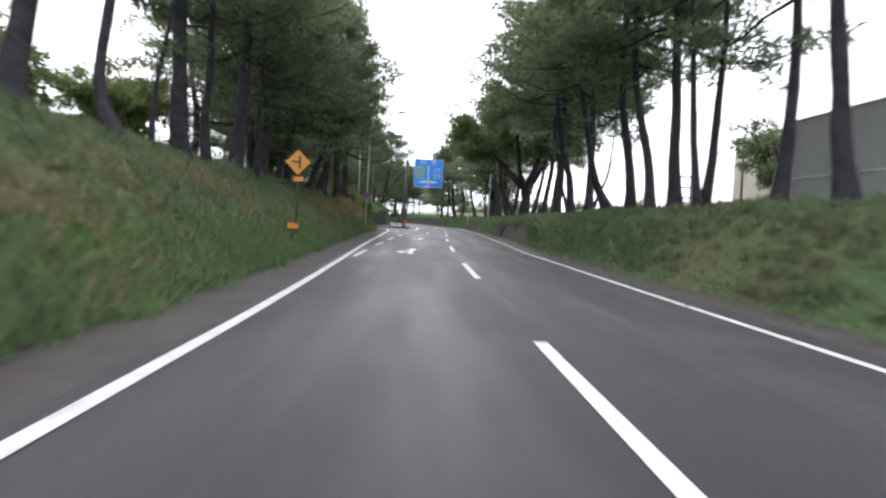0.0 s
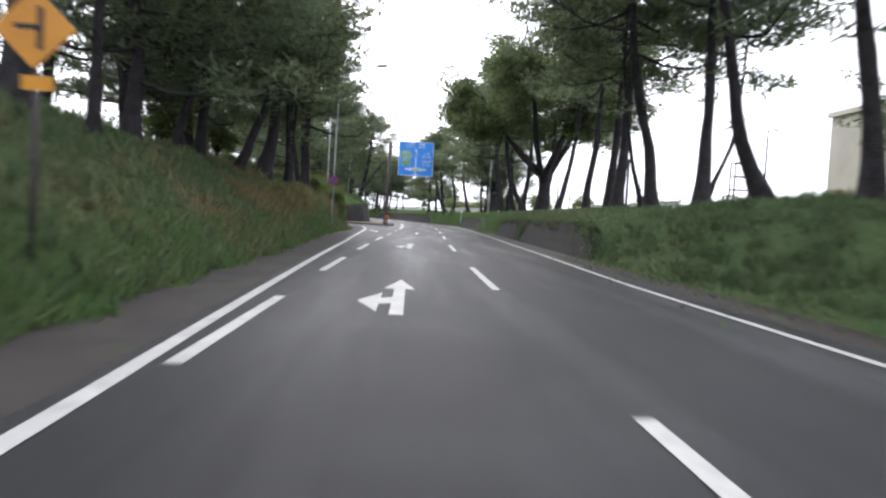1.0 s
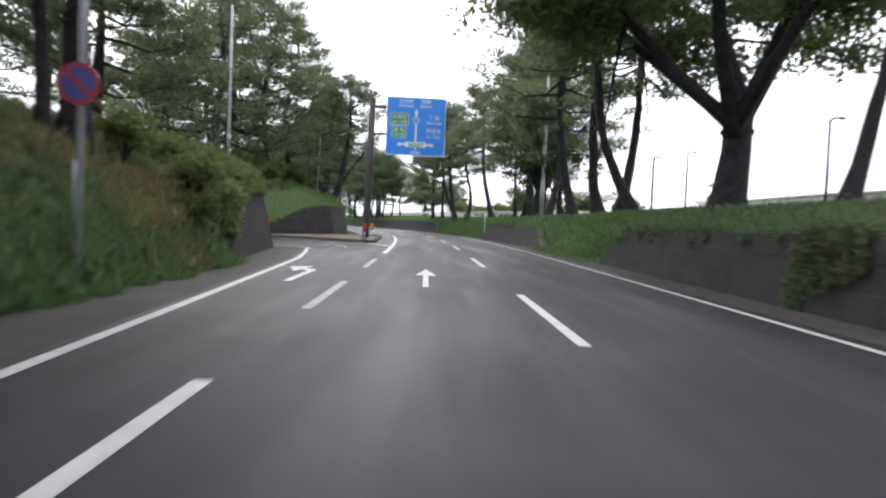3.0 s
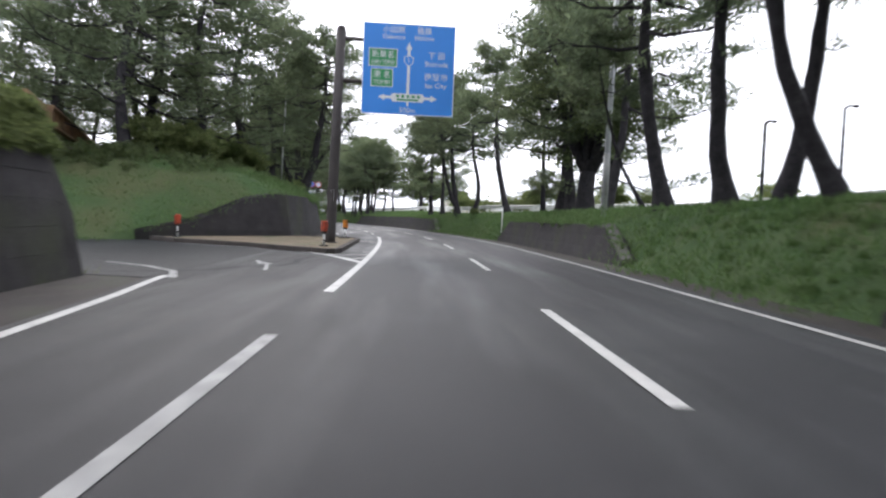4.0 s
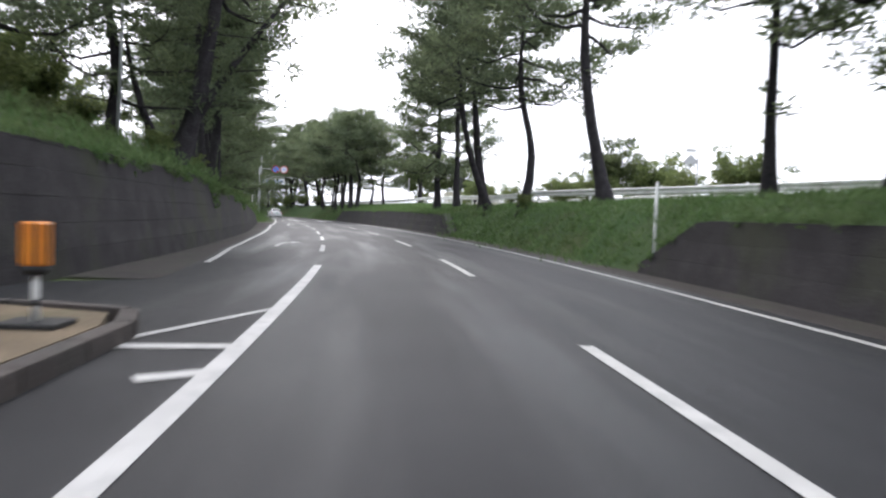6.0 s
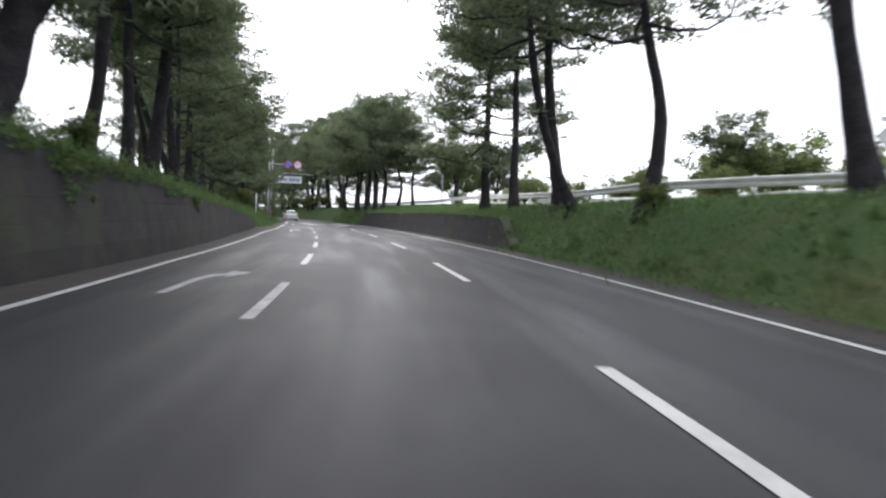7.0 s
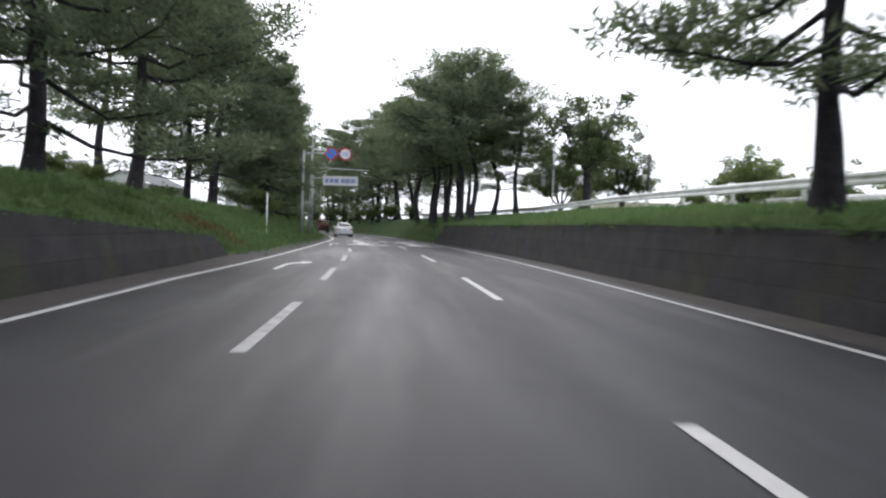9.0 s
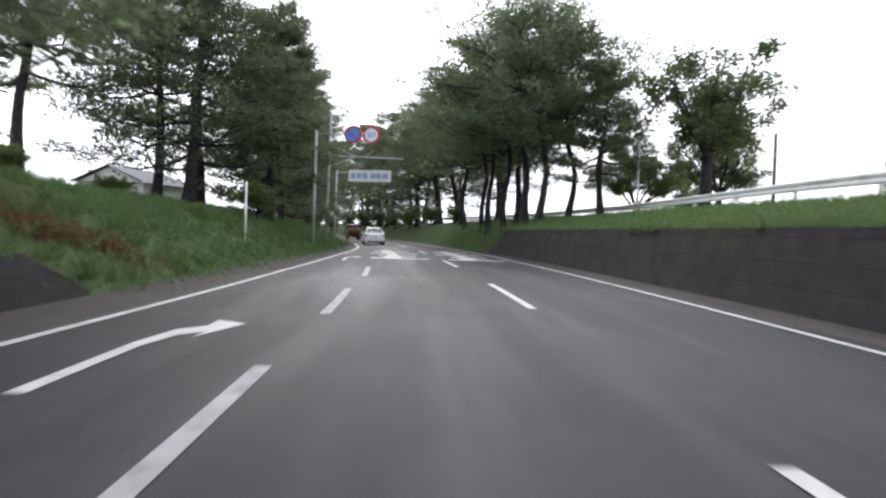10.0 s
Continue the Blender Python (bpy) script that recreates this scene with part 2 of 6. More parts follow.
def tube_data(path, radii, seg=8, verts=None, faces=None, cap=True):
    """Adds a tapered tube along points to the lists."""
    verts, faces = ([] if verts is None else verts), ([] if faces is None else faces)
    path = [Vector(p) for p in path]
    start = len(verts)
    side = None
    for i, p in enumerate(path):
        d = (path[min(i + 1, len(path) - 1)] - path[max(i - 1, 0)]).normalized()
        if side is None:
            side = d.cross(Vector((0.3, 0.9, 0.2))).normalized()
        side = (side - d * side.dot(d)).normalized()
        up = d.cross(side)
        for k in range(seg):
            a = 2 * math.pi * k / seg
            verts.append(p + (side * math.cos(a) + up * math.sin(a)) * radii[i])
    for i in range(len(path) - 1):
        for k in range(seg):
            a, b = start + i * seg + k, start + i * seg + (k + 1) % seg
            faces.append((a, b, b + seg, a + seg))
    if cap:
        faces.append(tuple(start + k for k in reversed(range(seg))))
        faces.append(tuple(start + (len(path) - 1) * seg + k for k in range(seg)))
    return verts, faces


def tube(name, path, radii, mat, parent=None, label="", seg=12):
    v, f = tube_data(path, radii if isinstance(radii, (list, tuple)) else [radii] * len(path), seg)
    return part(name, mesh_from(name, v, f, mat, True), mat, parent, label)


def slab(bm, outline, z0, z1):
    """A flat solid from an outline seen from above."""
    lo = [bm.verts.new((x, y, z0)) for x, y in outline]
    hi = [bm.verts.new((x, y, z1)) for x, y in outline]
    bm.faces.new(hi)
    bm.faces.new(list(reversed(lo)))
    for i in range(len(outline)):
        j = (i + 1) % len(outline)
        bm.faces.new((lo[i], lo[j], hi[j], hi[i]))
    bmesh.ops.recalc_face_normals(bm, faces=bm.faces)
    return bm


def thing(name, loc, label, category, group="", kind="", rz=0.0):
    e = new(name)
    e.empty_display_size = 0.2
    e.matrix_world = pose(*loc, 0, 0, rz)
    return tagged(e, label, category, group, kind)


# ---- plan: the lane line that divides the two lanes is the reference ----
KNOT_Y = [-70, -30, 7.2, 20.1, 33, 46, 59.1, 72.1, 84.9, 97.5, 110.3, 123.1, 135.9, 148.6, 161.4, 174, 187, 200, 214, 240, 270, 310, 370]
KNOT_X = [1.1, 1.25, 1.37, 1.45, 1.68, 2.07, 2.62, 3.13, 3.47, 3.50, 3.02, 1.85, 0.18, -1.85, -4.27, -7.1, -10.4, -14.3, -19, -29, -43, -66, -108]
ky, kx = np.array(KNOT_Y, float), np.array(KNOT_X, float)
km = np.gradient(kx, ky)


def ref(s):
    """x and slope of the lane line at s metres ahead."""
    i = int(np.clip(np.searchsorted(ky, s) - 1, 0, len(ky) - 2))
    h = ky[i + 1] - ky[i]
    t = (s - ky[i]) / h
    x = (kx[i] * (2 * t**3 - 3 * t**2 + 1) + h * km[i] * (t**3 - 2 * t**2 + t) + kx[i + 1] * (3 * t**2 - 2 * t**3) + h * km[i + 1] * (t**3 - t**2))
    d = (kx[i] * (6 * t**2 - 6 * t) / h + km[i] * (3 * t**2 - 4 * t + 1) + kx[i + 1] * (6 * t - 6 * t**2) / h + km[i + 1] * (3 * t**2 - 2 * t))
    return float(x), float(d)


def at(s, u, z=0.0):
    """The place u metres to the right of the lane line, s ahead."""
    x, m = ref(s)
    n = math.hypot(1, m)
    return Vector((x + u / n, s - u * m / n, z))


def heading(s):
    return -math.degrees(math.atan(ref(s)[1]))


def table(rows):
    a = np.array(rows, float)
    return lambda s: float(np.interp(s, a[:, 0], a[:, 1]))


left_line = table([(-70, -3.33), (8, -3.36), (13, -3.42), (20, -3.57), (30, -3.92), (36, -4.14), (45, -4.45), (50, -4.75), (55, -5.0), (68, -5.7), (72, -6.15), (75, -6.6)])
left_line_2 = table([(104, -5.6), (109, -5.95), (113, -6.25), (121, -6.42), (146, -6.39), (152, -6.1), (165, -5.5), (177, -4.7), (190, -3.7), (200, -3.4), (370, -3.4)])
left_base = table([(-70, -4.6), (6, -4.7), (18, -4.95), (26, -5.3), (37, -5.6), (47, -6.35), (55, -6.65), (64, -6.75), (70, -7.5), (74.8, -7.95),
                   (75.2, -8.0), (84, -15), (89, -13.4), (93.5, -10.5), (97.6, -7.8), (103, -7.3), (115, -7.3), (131, -7.3), (141, -7.55), (156, -7.5), (170, -7.0), (190, -5.4), (205, -4.6), (370, -4.6)])
left_wall = table([(-70, 0), (64.5, 0), (69, 1.9), (71.5, 2.25), (74.8, 2.3), (74.9, 0), (89, 0.1), (90, 0.28), (93, 0.92), (94.2, 1.4), (95.6, 2.0), (96.9, 2.25), (98, 2.27), (115, 2.35), (121, 2.05), (131, 1.55), (141, 1.35), (155, 0.75), (157, 0), (370, 0)])
right_wall = table([(-70, 0), (39, 0), (41, 1.3), (56, 1.35), (61, 1.3), (69, 1.3), (72, 0), (83, 0), (86, 1.3), (105, 1.35), (108, 0),
                    (132, 0), (135, 1.35), (150, 1.55), (184, 1.5), (188, 0), (370, 0)])
RIGHT_BASE = 4.65
BANK = [(-5, 0), (0, 0.0), (0.35, 0.35), (1, 0.95), (2, 1.7), (4, 2.85), (6, 3.4), (12, 3.9), (40, 4.2), (200, 4.2)]
AFTER_WALL = [(0, 0), (0.8, 0.35), (2.5, 1.1), (6, 1.6), (12, 1.9), (40, 2.2), (200, 2.2)]
RIGHT_BANK = [(-5, 0), (0, 0.05), (0.3, 0.25), (1.7, 1.6), (2.6, 1.95), (5, 2.05), (200, 2.05)]
curve = lambda rows, d: float(np.interp(d, [r[0] for r in rows], [r[1] for r in rows]))


def side_gap(x, y):
    """How far a place lies outside the mouth of the side road; less than nought on its asphalt."""
    south = 74.7 - 0.16 * (x + 4.4)
    north = 89.3 + 0.05 * (x + 9.8)
    return max(south - y, y - north)


steep = table([(-70, 1.0), (40, 1.0), (47, 1.15), (54, 1.5), (64, 1.5), (68, 1.3), (75, 1.2), (90, 1.0), (370, 1.0)])
dip = table([(-70, 0.0), (128, 0.0), (140, 0.15), (370, 0.15)])
rise = table([(-70, 0.05), (30, 0.1), (60, 0.25), (90, 0.1), (125, 0.0), (150, 0.45), (165, 0.68), (200, 0.55), (370, 0.55)])
low_far = table([(-70, 1.0), (150, 1.0), (160, 0.72), (190, 0.6), (370, 0.6)])


def bumps(x, y):
    k = 1.0 if x < 0 else 0.5
    return k * (0.24 * noise.noise((x * 0.45, y * 0.45, 3.0)) + 0.1 * noise.noise((x * 1.4, y * 1.4, 7.0)))


def height(s, u):
    """Height of the ground."""
    p = at(s, u)
    if u > 0:
        d, w, top = u - RIGHT_BASE, right_wall(s), 1.97 - dip(s) + rise(s) * min(max(u - RIGHT_BASE - 2.0, 0) / 3.0, 1)
        level = min(max((6.0 - d) / 3.0, 0), 1)
        if d <= 0:
            return 0.0
        if w > 0.05:
            if d < 0.55:
                return 0.0
            return max(w - 0.02, 0) + (top - w) * min((d - 0.55) / 1.6, 1) ** 0.8 + 0.5 * bumps(p.x, p.y) * min(d - 0.55, 1) * level
        return curve(RIGHT_BANK, d) + (top - 1.97) + bumps(p.x, p.y) * min(d, 1) * level
    d = left_base(s) - u
    if s > 62 and s < 100:
        d = min(d, side_gap(p.x, p.y)) if p.x < -4.0 else d
    w = left_wall(s)
    if d <= 0:
        return 0.0
    k = low_far(s)
    if w > 0.05:
        if d < 0.65:
            return 0.0
        return w - 0.02 + curve(AFTER_WALL, d - 0.65) * k + 0.6 * bumps(p.x, p.y) * min(d - 0.65, 1)
    return curve(BANK, d * steep(s)) * k + bumps(p.x, p.y) * min(d, 1.2)
# ---- ground: one sheet from the road's banks to the horizon ----
def build_ground():
    ss = list(np.arange(-40, 60, 1.0)) + list(np.arange(60, 112, 0.6)) + list(np.arange(112, 215, 1.0)) + list(np.arange(215, 371, 5.0))
    ld = [0.0, 0.12, 0.35, 0.6, 0.66, 0.9, 1.3, 1.7, 2.2, 2.8, 3.5, 4.2, 5, 6, 7, 8, 9.5, 11, 13, 15, 18, 22, 28, 36, 50, 70, 95]
    rd = [0.0, 0.12, 0.35, 0.5, 0.56, 0.8, 1.1, 1.4, 1.8, 2.2, 2.7, 3.3, 4, 5, 6.5, 8, 10, 14, 20, 30, 45, 70, 95]
    mid = [-4.0, -1.0, 2.0]
    verts, cols = [], None
    for s in ss:
        lb = left_base(s)
        us = [lb - d for d in reversed(ld)] + mid + [RIGHT_BASE + d for d in rd]
        row = []
        for u in us:
            p = at(s, u)
            z = height(s, u) if not (lb <= u <= RIGHT_BASE) else 0.0
            row.append((p.x, p.y, z - 0.03))
        row = [(-2500, s, row[0][2])] + row + [(2500, s, row[-1][2])]
        cols = len(row)
        verts += row
    far0 = [(x, -2500, 0) for x, y, z in verts[:cols]]
    far1 = [(x, 4500, 1.5) for x, y, z in verts[-cols:]]
    verts = far0 + verts + far1
    rows = len(verts) // cols
    faces = [(r * cols + c, r * cols + c + 1, (r + 1) * cols + c + 1, (r + 1) * cols + c) for r in range(rows - 1) for c in range(cols - 1)]
    return mesh_from("ground", verts, faces, GRASS, True)


tagged(new("ground", build_ground()), "grassy roadside banks with patches of bare brown earth", "ground", kind="structure")


def strip(name, s0, s1, ua, ub, z, mat, step=1.5, label="", category="", kind="", group=""):
    """A thin ribbon of the road surface between two offsets, each a number or a table."""
    fa = ua if callable(ua) else (lambda s: ua)
    fb = ub if callable(ub) else (lambda s: ub)
    n = max(1, int(math.ceil((s1 - s0) / step)))
    verts, faces = [], []
    for i in range(n + 1):
        s = s0 + (s1 - s0) * i / n
        verts += [at(s, fa(s), z), at(s, fb(s), z)]
    for i in range(n):
        faces.append((2 * i, 2 * i + 1, 2 * i + 3, 2 * i + 2))
    me = mesh_from(name, verts, faces, mat)
    uv = me.uv_layers.new(name="along")
    for poly in me.polygons:
        for li in poly.loop_indices:
            k = me.loops[li].vertex_index
            s = s0 + (s1 - s0) * (k // 2) / n
            uv.data[li].uv = ((fb if k % 2 else fa)(s), s)
    ob = new(name, me)
    return tagged(ob, label, category, group, kind)


# carriageway: from the left edge of the asphalt to the right gutter
def asphalt_left(s):
    if s < 76:
        return left_line(s) - 0.22
    if s < 103:
        return left_base(s) - 0.3
    return left_line_2(s) - 0.22


def seam(s):
    """Where the older surface of the road meets the resurfaced one."""
    return float(np.interp(s, [-40, 70, 88, 370], [3.6, 3.6, 0.6, 0.6])) + 0.05 * math.sin(s * 0.31)


strip("road", -40, 370, asphalt_left, seam, 0.0, ASPHALT, 1.0, "dark grey worn asphalt of a two-lane carriageway", "road", "structure")
strip("resurfaced_lane", -40, 370, seam, 3.75, 0.0, ASPHALT_NEW, 1.0, "slightly paler resurfaced strip of asphalt", "road", "structure")
strip("gutter_left", -40, 76, lambda s: left_base(s) - 0.5, lambda s: left_line(s) - 0.2, -0.006, GUTTER, 1.0, "brown dirty concrete verge beside the road", "verge", "structure")
strip("gutter_left_far", 103, 370, lambda s: left_base(s) - 0.5, lambda s: left_line_2(s) - 0.2, -0.006, GUTTER, 1.0, "brown dirty concrete verge below the wall", "verge", "structure")
strip("gutter_right", -40, 370, 3.74, RIGHT_BASE + 0.4, -0.006, GUTTER, 1.0, "dark dirty gutter at the foot of the bank", "gutter", "structure")
bm = bmesh.new()
slab(bm, [(-3.6, 75.0), (-60, 84.6), (-60, 86.8), (-9.0, 89.9), (-3.0, 92)], -0.3, 0.004)
tagged(part("side_road", bm, ASPHALT), "asphalt mouth of a side road", "road", kind="structure")

# road markings
def flat(name, pts, mat, z, label, category="road marking", group=""):
    bm = bmesh.new()
    bm.faces.new([bm.verts.new((x, y, z)) for x, y in pts])
    bmesh.ops.recalc_face_normals(bm, faces=bm.faces)
    if bm.faces[:] and bm.faces[0].normal.z < 0:
        bmesh.ops.reverse_faces(bm, faces=bm.faces)
    return tagged(part(name, bm, mat), label, category, group, "structure")


Z1 = 0.008
DASH = 5.2
strip("edge_line_left", -40, 75.2, lambda s: left_line(s) - 0.075, lambda s: left_line(s) + 0.075, Z1, PAINT, 1.0, "solid white painted edge line", "road marking", "structure")
flat("edge_line_corner", [(-3.19, 75.0), (-3.05, 75.1), (-3.5, 76.5), (-4.4, 77.6), (-5.6, 78.4), (-5.65, 78.25), (-4.5, 77.48), (-3.62, 76.42)], PAINT_WORN, Z1, "white edge line curving into the side road")
strip("edge_line_left_far", 107, 330, lambda s: left_line_2(s) - 0.07, lambda s: left_line_2(s) + 0.07, Z1, PAINT, 1.0, "solid white painted edge line, slightly worn", "road marking", "structure")
strip("edge_line_right", -40, 330, lambda s: float(np.interp(s, [0, 12, 22, 30, 42], [3.19, 3.2, 3.22, 3.14, 3.36])) - 0.07, lambda s: float(np.interp(s, [0, 12, 22, 30, 42], [3.19, 3.2, 3.22, 3.14, 3.36])) + 0.07, Z1, PAINT, 1.0, "thin solid white painted edge line", "road marking", "structure")
ends = [-31.5, -18.6, -5.7, 7.17, 20.1, 32.96, 46.0, 59.05, 72.05, 84.85, 97.5, 110.3, 123.15, 135.9, 148.65, 161.4]
ends += [161.4 + 12.8 * i for i in range(1, 14)]
for e in ends:
    strip("lane_dash", e - DASH, e, -0.075, 0.075, Z1, PAINT, 1.3, "white painted dash of the lane line", "road marking", "structure", "lane dashes")
for e in (25.5, 34.3, 43.0, 51.8, 60.5, 69.2):
    strip("turn_lane_dash", e - 4.4, e, lambda s: -3.36 - 0.075, lambda s: -3.36 + 0.075, Z1, PAINT if e < 60 else PAINT_WORN, 1.3,
          "white painted dash beside the turning lane", "road marking", "structure", "turn lane dashes")
for e in (116.9, 125.6, 134.0, 142.4, 151.1, 159.2, 167.5):
    u0 = float(np.interp(e, [110, 118, 150, 160, 170], [-3.45, -3.43, -3.4, -3.3, -3.1]))
    strip("merge_lane_dash", e - 4.3, e, u0 - 0.08, u0 + 0.08, Z1, PAINT if e in (125.6, 134.0) else PAINT_WORN, 1.3,
          "white painted dash beside the merging lane", "road marking", "structure", "merge lane dashes")
strip("gore_line", 73.4, 107.0, lambda s: -3.32 - 0.09, lambda s: -3.32 + 0.09, Z1, PAINT, 1.0, "broad solid white line along the traffic island", "road marking", "structure")


def on_road(name, s, u, pts, mat, label, group="", z=Z1):
    """A flat marking drawn in metres right and ahead of a place on the road."""
    out = []
    for a, b in pts:
        p = at(s + b, u + a)
        out.append((p.x, p.y))
    return flat(name, out, mat, z, label, group=group)


def straight_arrow(s, u, mat, label, k=1.0):
    on_road("straight_arrow", s, u, [(-0.09 * k, 0), (0.09 * k, 0), (0.09 * k, 2.9), (0.38 * k, 2.9), (0, 5.0), (-0.38 * k, 2.9), (-0.09 * k, 2.9)], mat, label)


def straight_left_arrow(s, u):
    on_road("straight_and_left_arrow", s, u, [(-0.07, 0), (0.11, 0), (0.11, 2.95), (0.28, 2.95), (0.02, 4.6), (-0.24, 2.95), (-0.07, 2.95), (-0.07, 1.75), (-0.24, 1.6), (-0.24, 2.3),
                                              (-0.56, 1.25), (-0.24, 0.2), (-0.24, 0.95), (-0.07, 1.1)], PAINT, "white painted straight-on and left-turn arrow")


straight_left_arrow(24.2, -1.72)
straight_left_arrow(40.9, -1.72)
straight_arrow(59.9, -1.72, PAINT, "white painted straight-on arrow", 0.66)
straight_arrow(-9, -1.72, PAINT, "white painted straight-on arrow")
on_road("left_turn_arrow", 60.2, -4.62, [(0.08, 0), (0.24, 0), (0.24, 3.2), (-0.1, 3.6), (-0.02, 4.4), (-0.55, 3.9), (-0.2, 2.5), (-0.15, 3.1), (0.08, 2.8)], PAINT, "white painted left-turn arrow")
flat("left_turn_arrow", [(-1.94, 77.4), (-1.85, 77.45), (-2.13, 79.22), (-2.03, 79.2), (-2.75, 80.7), (-2.42, 79.27), (-2.23, 79.25)], PAINT_WORN, Z1, "worn white painted left-turn arrow")
for s, u, m in ((114.9, -5.0, PAINT_WORN), (149.95, -4.88, PAINT), (172, -4.2, PAINT)):
    on_road("merge_arrow", s, u, [(-0.09, 0), (0.06, 0), (0.08, 2.0), (0.2, 2.75), (0.42, 3.05), (0.40, 2.6), (0.72, 3.75), (0.3, 4.05), (0.32, 3.5), (0.05, 3.15), (-0.07, 2.2)], m, "white painted merge arrow bent to the right")
# hatching of the gore before and after the island
def ribbon(name, pts, widths, label, group="", mat=PAINT, z=0.012, category="road marking"):
    """A painted line through places on the ground, of changing width."""
    a, b = [], []
    for i, (x, y) in enumerate(pts):
        (xa, ya), (xb, yb) = pts[max(i - 1, 0)], pts[min(i + 1, len(pts) - 1)]
        n = math.hypot(xb - xa, yb - ya)
        ox, oy = -(yb - ya) / n * widths[i] / 2, (xb - xa) / n * widths[i] / 2
        a.append((x + ox, y + oy))
        b.append((x - ox, y - oy))
    return flat(name, a + b[::-1], mat, z, label, category, group)


ribbon("tar_seam", [(-4.6, 75.9), (-2.95, 77.0), (-2.6, 78.1), (-1.8, 78.85), (-1.6, 79.9), (-1.72, 81.2), (-1.5, 83.1)], [0.12, 0.26, 0.3, 0.24, 0.2, 0.16, 0.1], "dark tar seam across the mouth of the side road", "", JOINT, 0.0065, "road seam")
ribbon("island_edge_line", [(-7.2, 88.35), (-4.27, 87.25), (-3.38, 86.7), (-2.41, 85.87), (-1.74, 85.1), (-1.28, 84.31), (-0.93, 83.55), (-0.45, 82.3), (0.1, 80.8)],
       [0.1, 0.1, 0.1, 0.12, 0.16, 0.2, 0.22, 0.26, 0.26], "white painted line curving round the island's nose")
for pts, w in ((((-1.2, 84.5), (-0.75, 84.25), (0.14, 85.0)), 0.2), (((-0.5, 82.75), (-0.25, 82.7), (0.1, 83.2)), 0.22), (((-0.22, 86.6), (0.18, 86.9)), 0.16),
               (((-1.05, 97.05), (0.16, 99.7)), 0.1), (((-1.05, 97.0), (0.18, 97.1)), 0.2), (((-0.28, 95.85), (0.18, 96.1)), 0.2)):
    ribbon("gore_hatching", pts, [w] * len(pts), "white painted hatching bar by the island", "gore hatching")
# painted lettering that cannot be read: plain bars across both lanes
for u in (-1.85, 1.65):
    for s, w in ((174.5, 1.3), (177.3, 0.9), (180.5, 1.25), (184.0, 1.0)):
        on_road("painted_lettering", s, u, [(-w, 0), (w, 0), (w, 0.9), (-w, 0.9)], PAINT, "white painted road lettering, not readable", "road lettering")
        on_road("painted_lettering", s + 0.9, u, [(-w * 0.5, 0), (w * 0.1, 0), (w * 0.1, 1.7), (-w * 0.5, 1.7)], PAINT, "white painted road lettering, not readable", "road lettering")


# ---- retaining walls of dark stone, battered, in courses with open joints ----
def stone_wall(name, s0, s1, base, top, side, label, batter=0.42, course=0.45):
    """side -1: the wall holds the bank on the left. Every course is a part with a recessed joint above it."""
    root = thing(name, tuple(at(s0, base(s0))), label, "retaining wall", kind="structure")
    inv = root.matrix_world.inverted()
    count = int(math.ceil(max(top(s) for s in np.arange(s0, s1, 0.5)) / course))
    n = max(2, int((s1 - s0) / 0.6))
    for c in range(count):
        verts, faces = [], []
        z0 = c * course
        for i in range(n + 1):
            s = s0 + (s1 - s0) * i / n
            h = max(top(s), 0.02)
            a, b = min(z0, h), min(z0 + course - 0.014, h)
            jut = 0.012 * noise.noise((s * 0.9, c * 3.1, 1.0))
            f = lambda z, extra: at(s, base(s) + side * (z / 2.3 * batter + extra + jut), z - 0.02 if z == 0 else z)
            verts += [f(a, 0.0), f(b, 0.0), f(b, 0.75), f(a, 0.75), f(min(b + 0.014, h), 0.014), f(min(b + 0.014, h), 0.75)]
        for i in range(n):
            o, q = i * 6, i * 6 + 6
            faces += [(o, o + 1, q + 1, q), (o + 1, o + 2, q + 2, q + 1), (o + 4, o + 5, q + 5, q + 4), (o + 1, o + 4, q + 4, q + 1)]
        e = n * 6
        faces += [(0, 3, 2, 1), (e, e + 1, e + 2, e + 3)]
        me = mesh_from("course", [inv @ v for v in verts], faces, WALL)
        part("course", me, WALL, root)
    return root


stone_wall("retaining_wall_left", 64.8, 74.85, left_base, left_wall, -1, "dark grey stone retaining wall with grass above, at the side road")
stone_wall("retaining_wall_left_far", 90.5, 156.8, left_base, left_wall, -1, "long dark grey stone retaining wall topped with grass")
rb = lambda s: RIGHT_BASE
stone_wall("retaining_wall_right", 39.5, 71.5, rb, right_wall, 1, "dark stone retaining wall below grass, partly overgrown")
wall_mid = stone_wall("retaining_wall_right_middle", 83.5, 107.5, rb, right_wall, 1, "dark stone retaining wall below a grass bank with trees")
wall_far = stone_wall("retaining_wall_right_far", 132.5, 187.5, rb, right_wall, 1, "long dark stone retaining wall below a grass bank")
for wall, s0, s1 in ((wall_mid, 83.4, 86.4), (wall_far, 132.4, 135.4)):
    inv = wall.matrix_world.inverted()
    v = []
    for i in range(9):
        q = s0 + (s1 - s0) * i / 8
        h = max(right_wall(q), 0.02)
        v += [inv @ at(q, RIGHT_BASE + 0.42 * h / 2.3 + a, h + b) for a, b in ((-0.04, -0.06), (-0.04, 0.06), (0.3, 0.09), (0.3, -0.06))]
    f = [(4 * i + k, 4 * i + (k + 1) % 4, 4 * i + 4 + (k + 1) % 4, 4 * i + 4 + k) for i in range(8) for k in range(4)] + [(3, 2, 1, 0), (32, 33, 34, 35)]
    part("coping", mesh_from("coping", v, f, COPING), COPING, wall, "grey concrete coping of the sloping wall end")
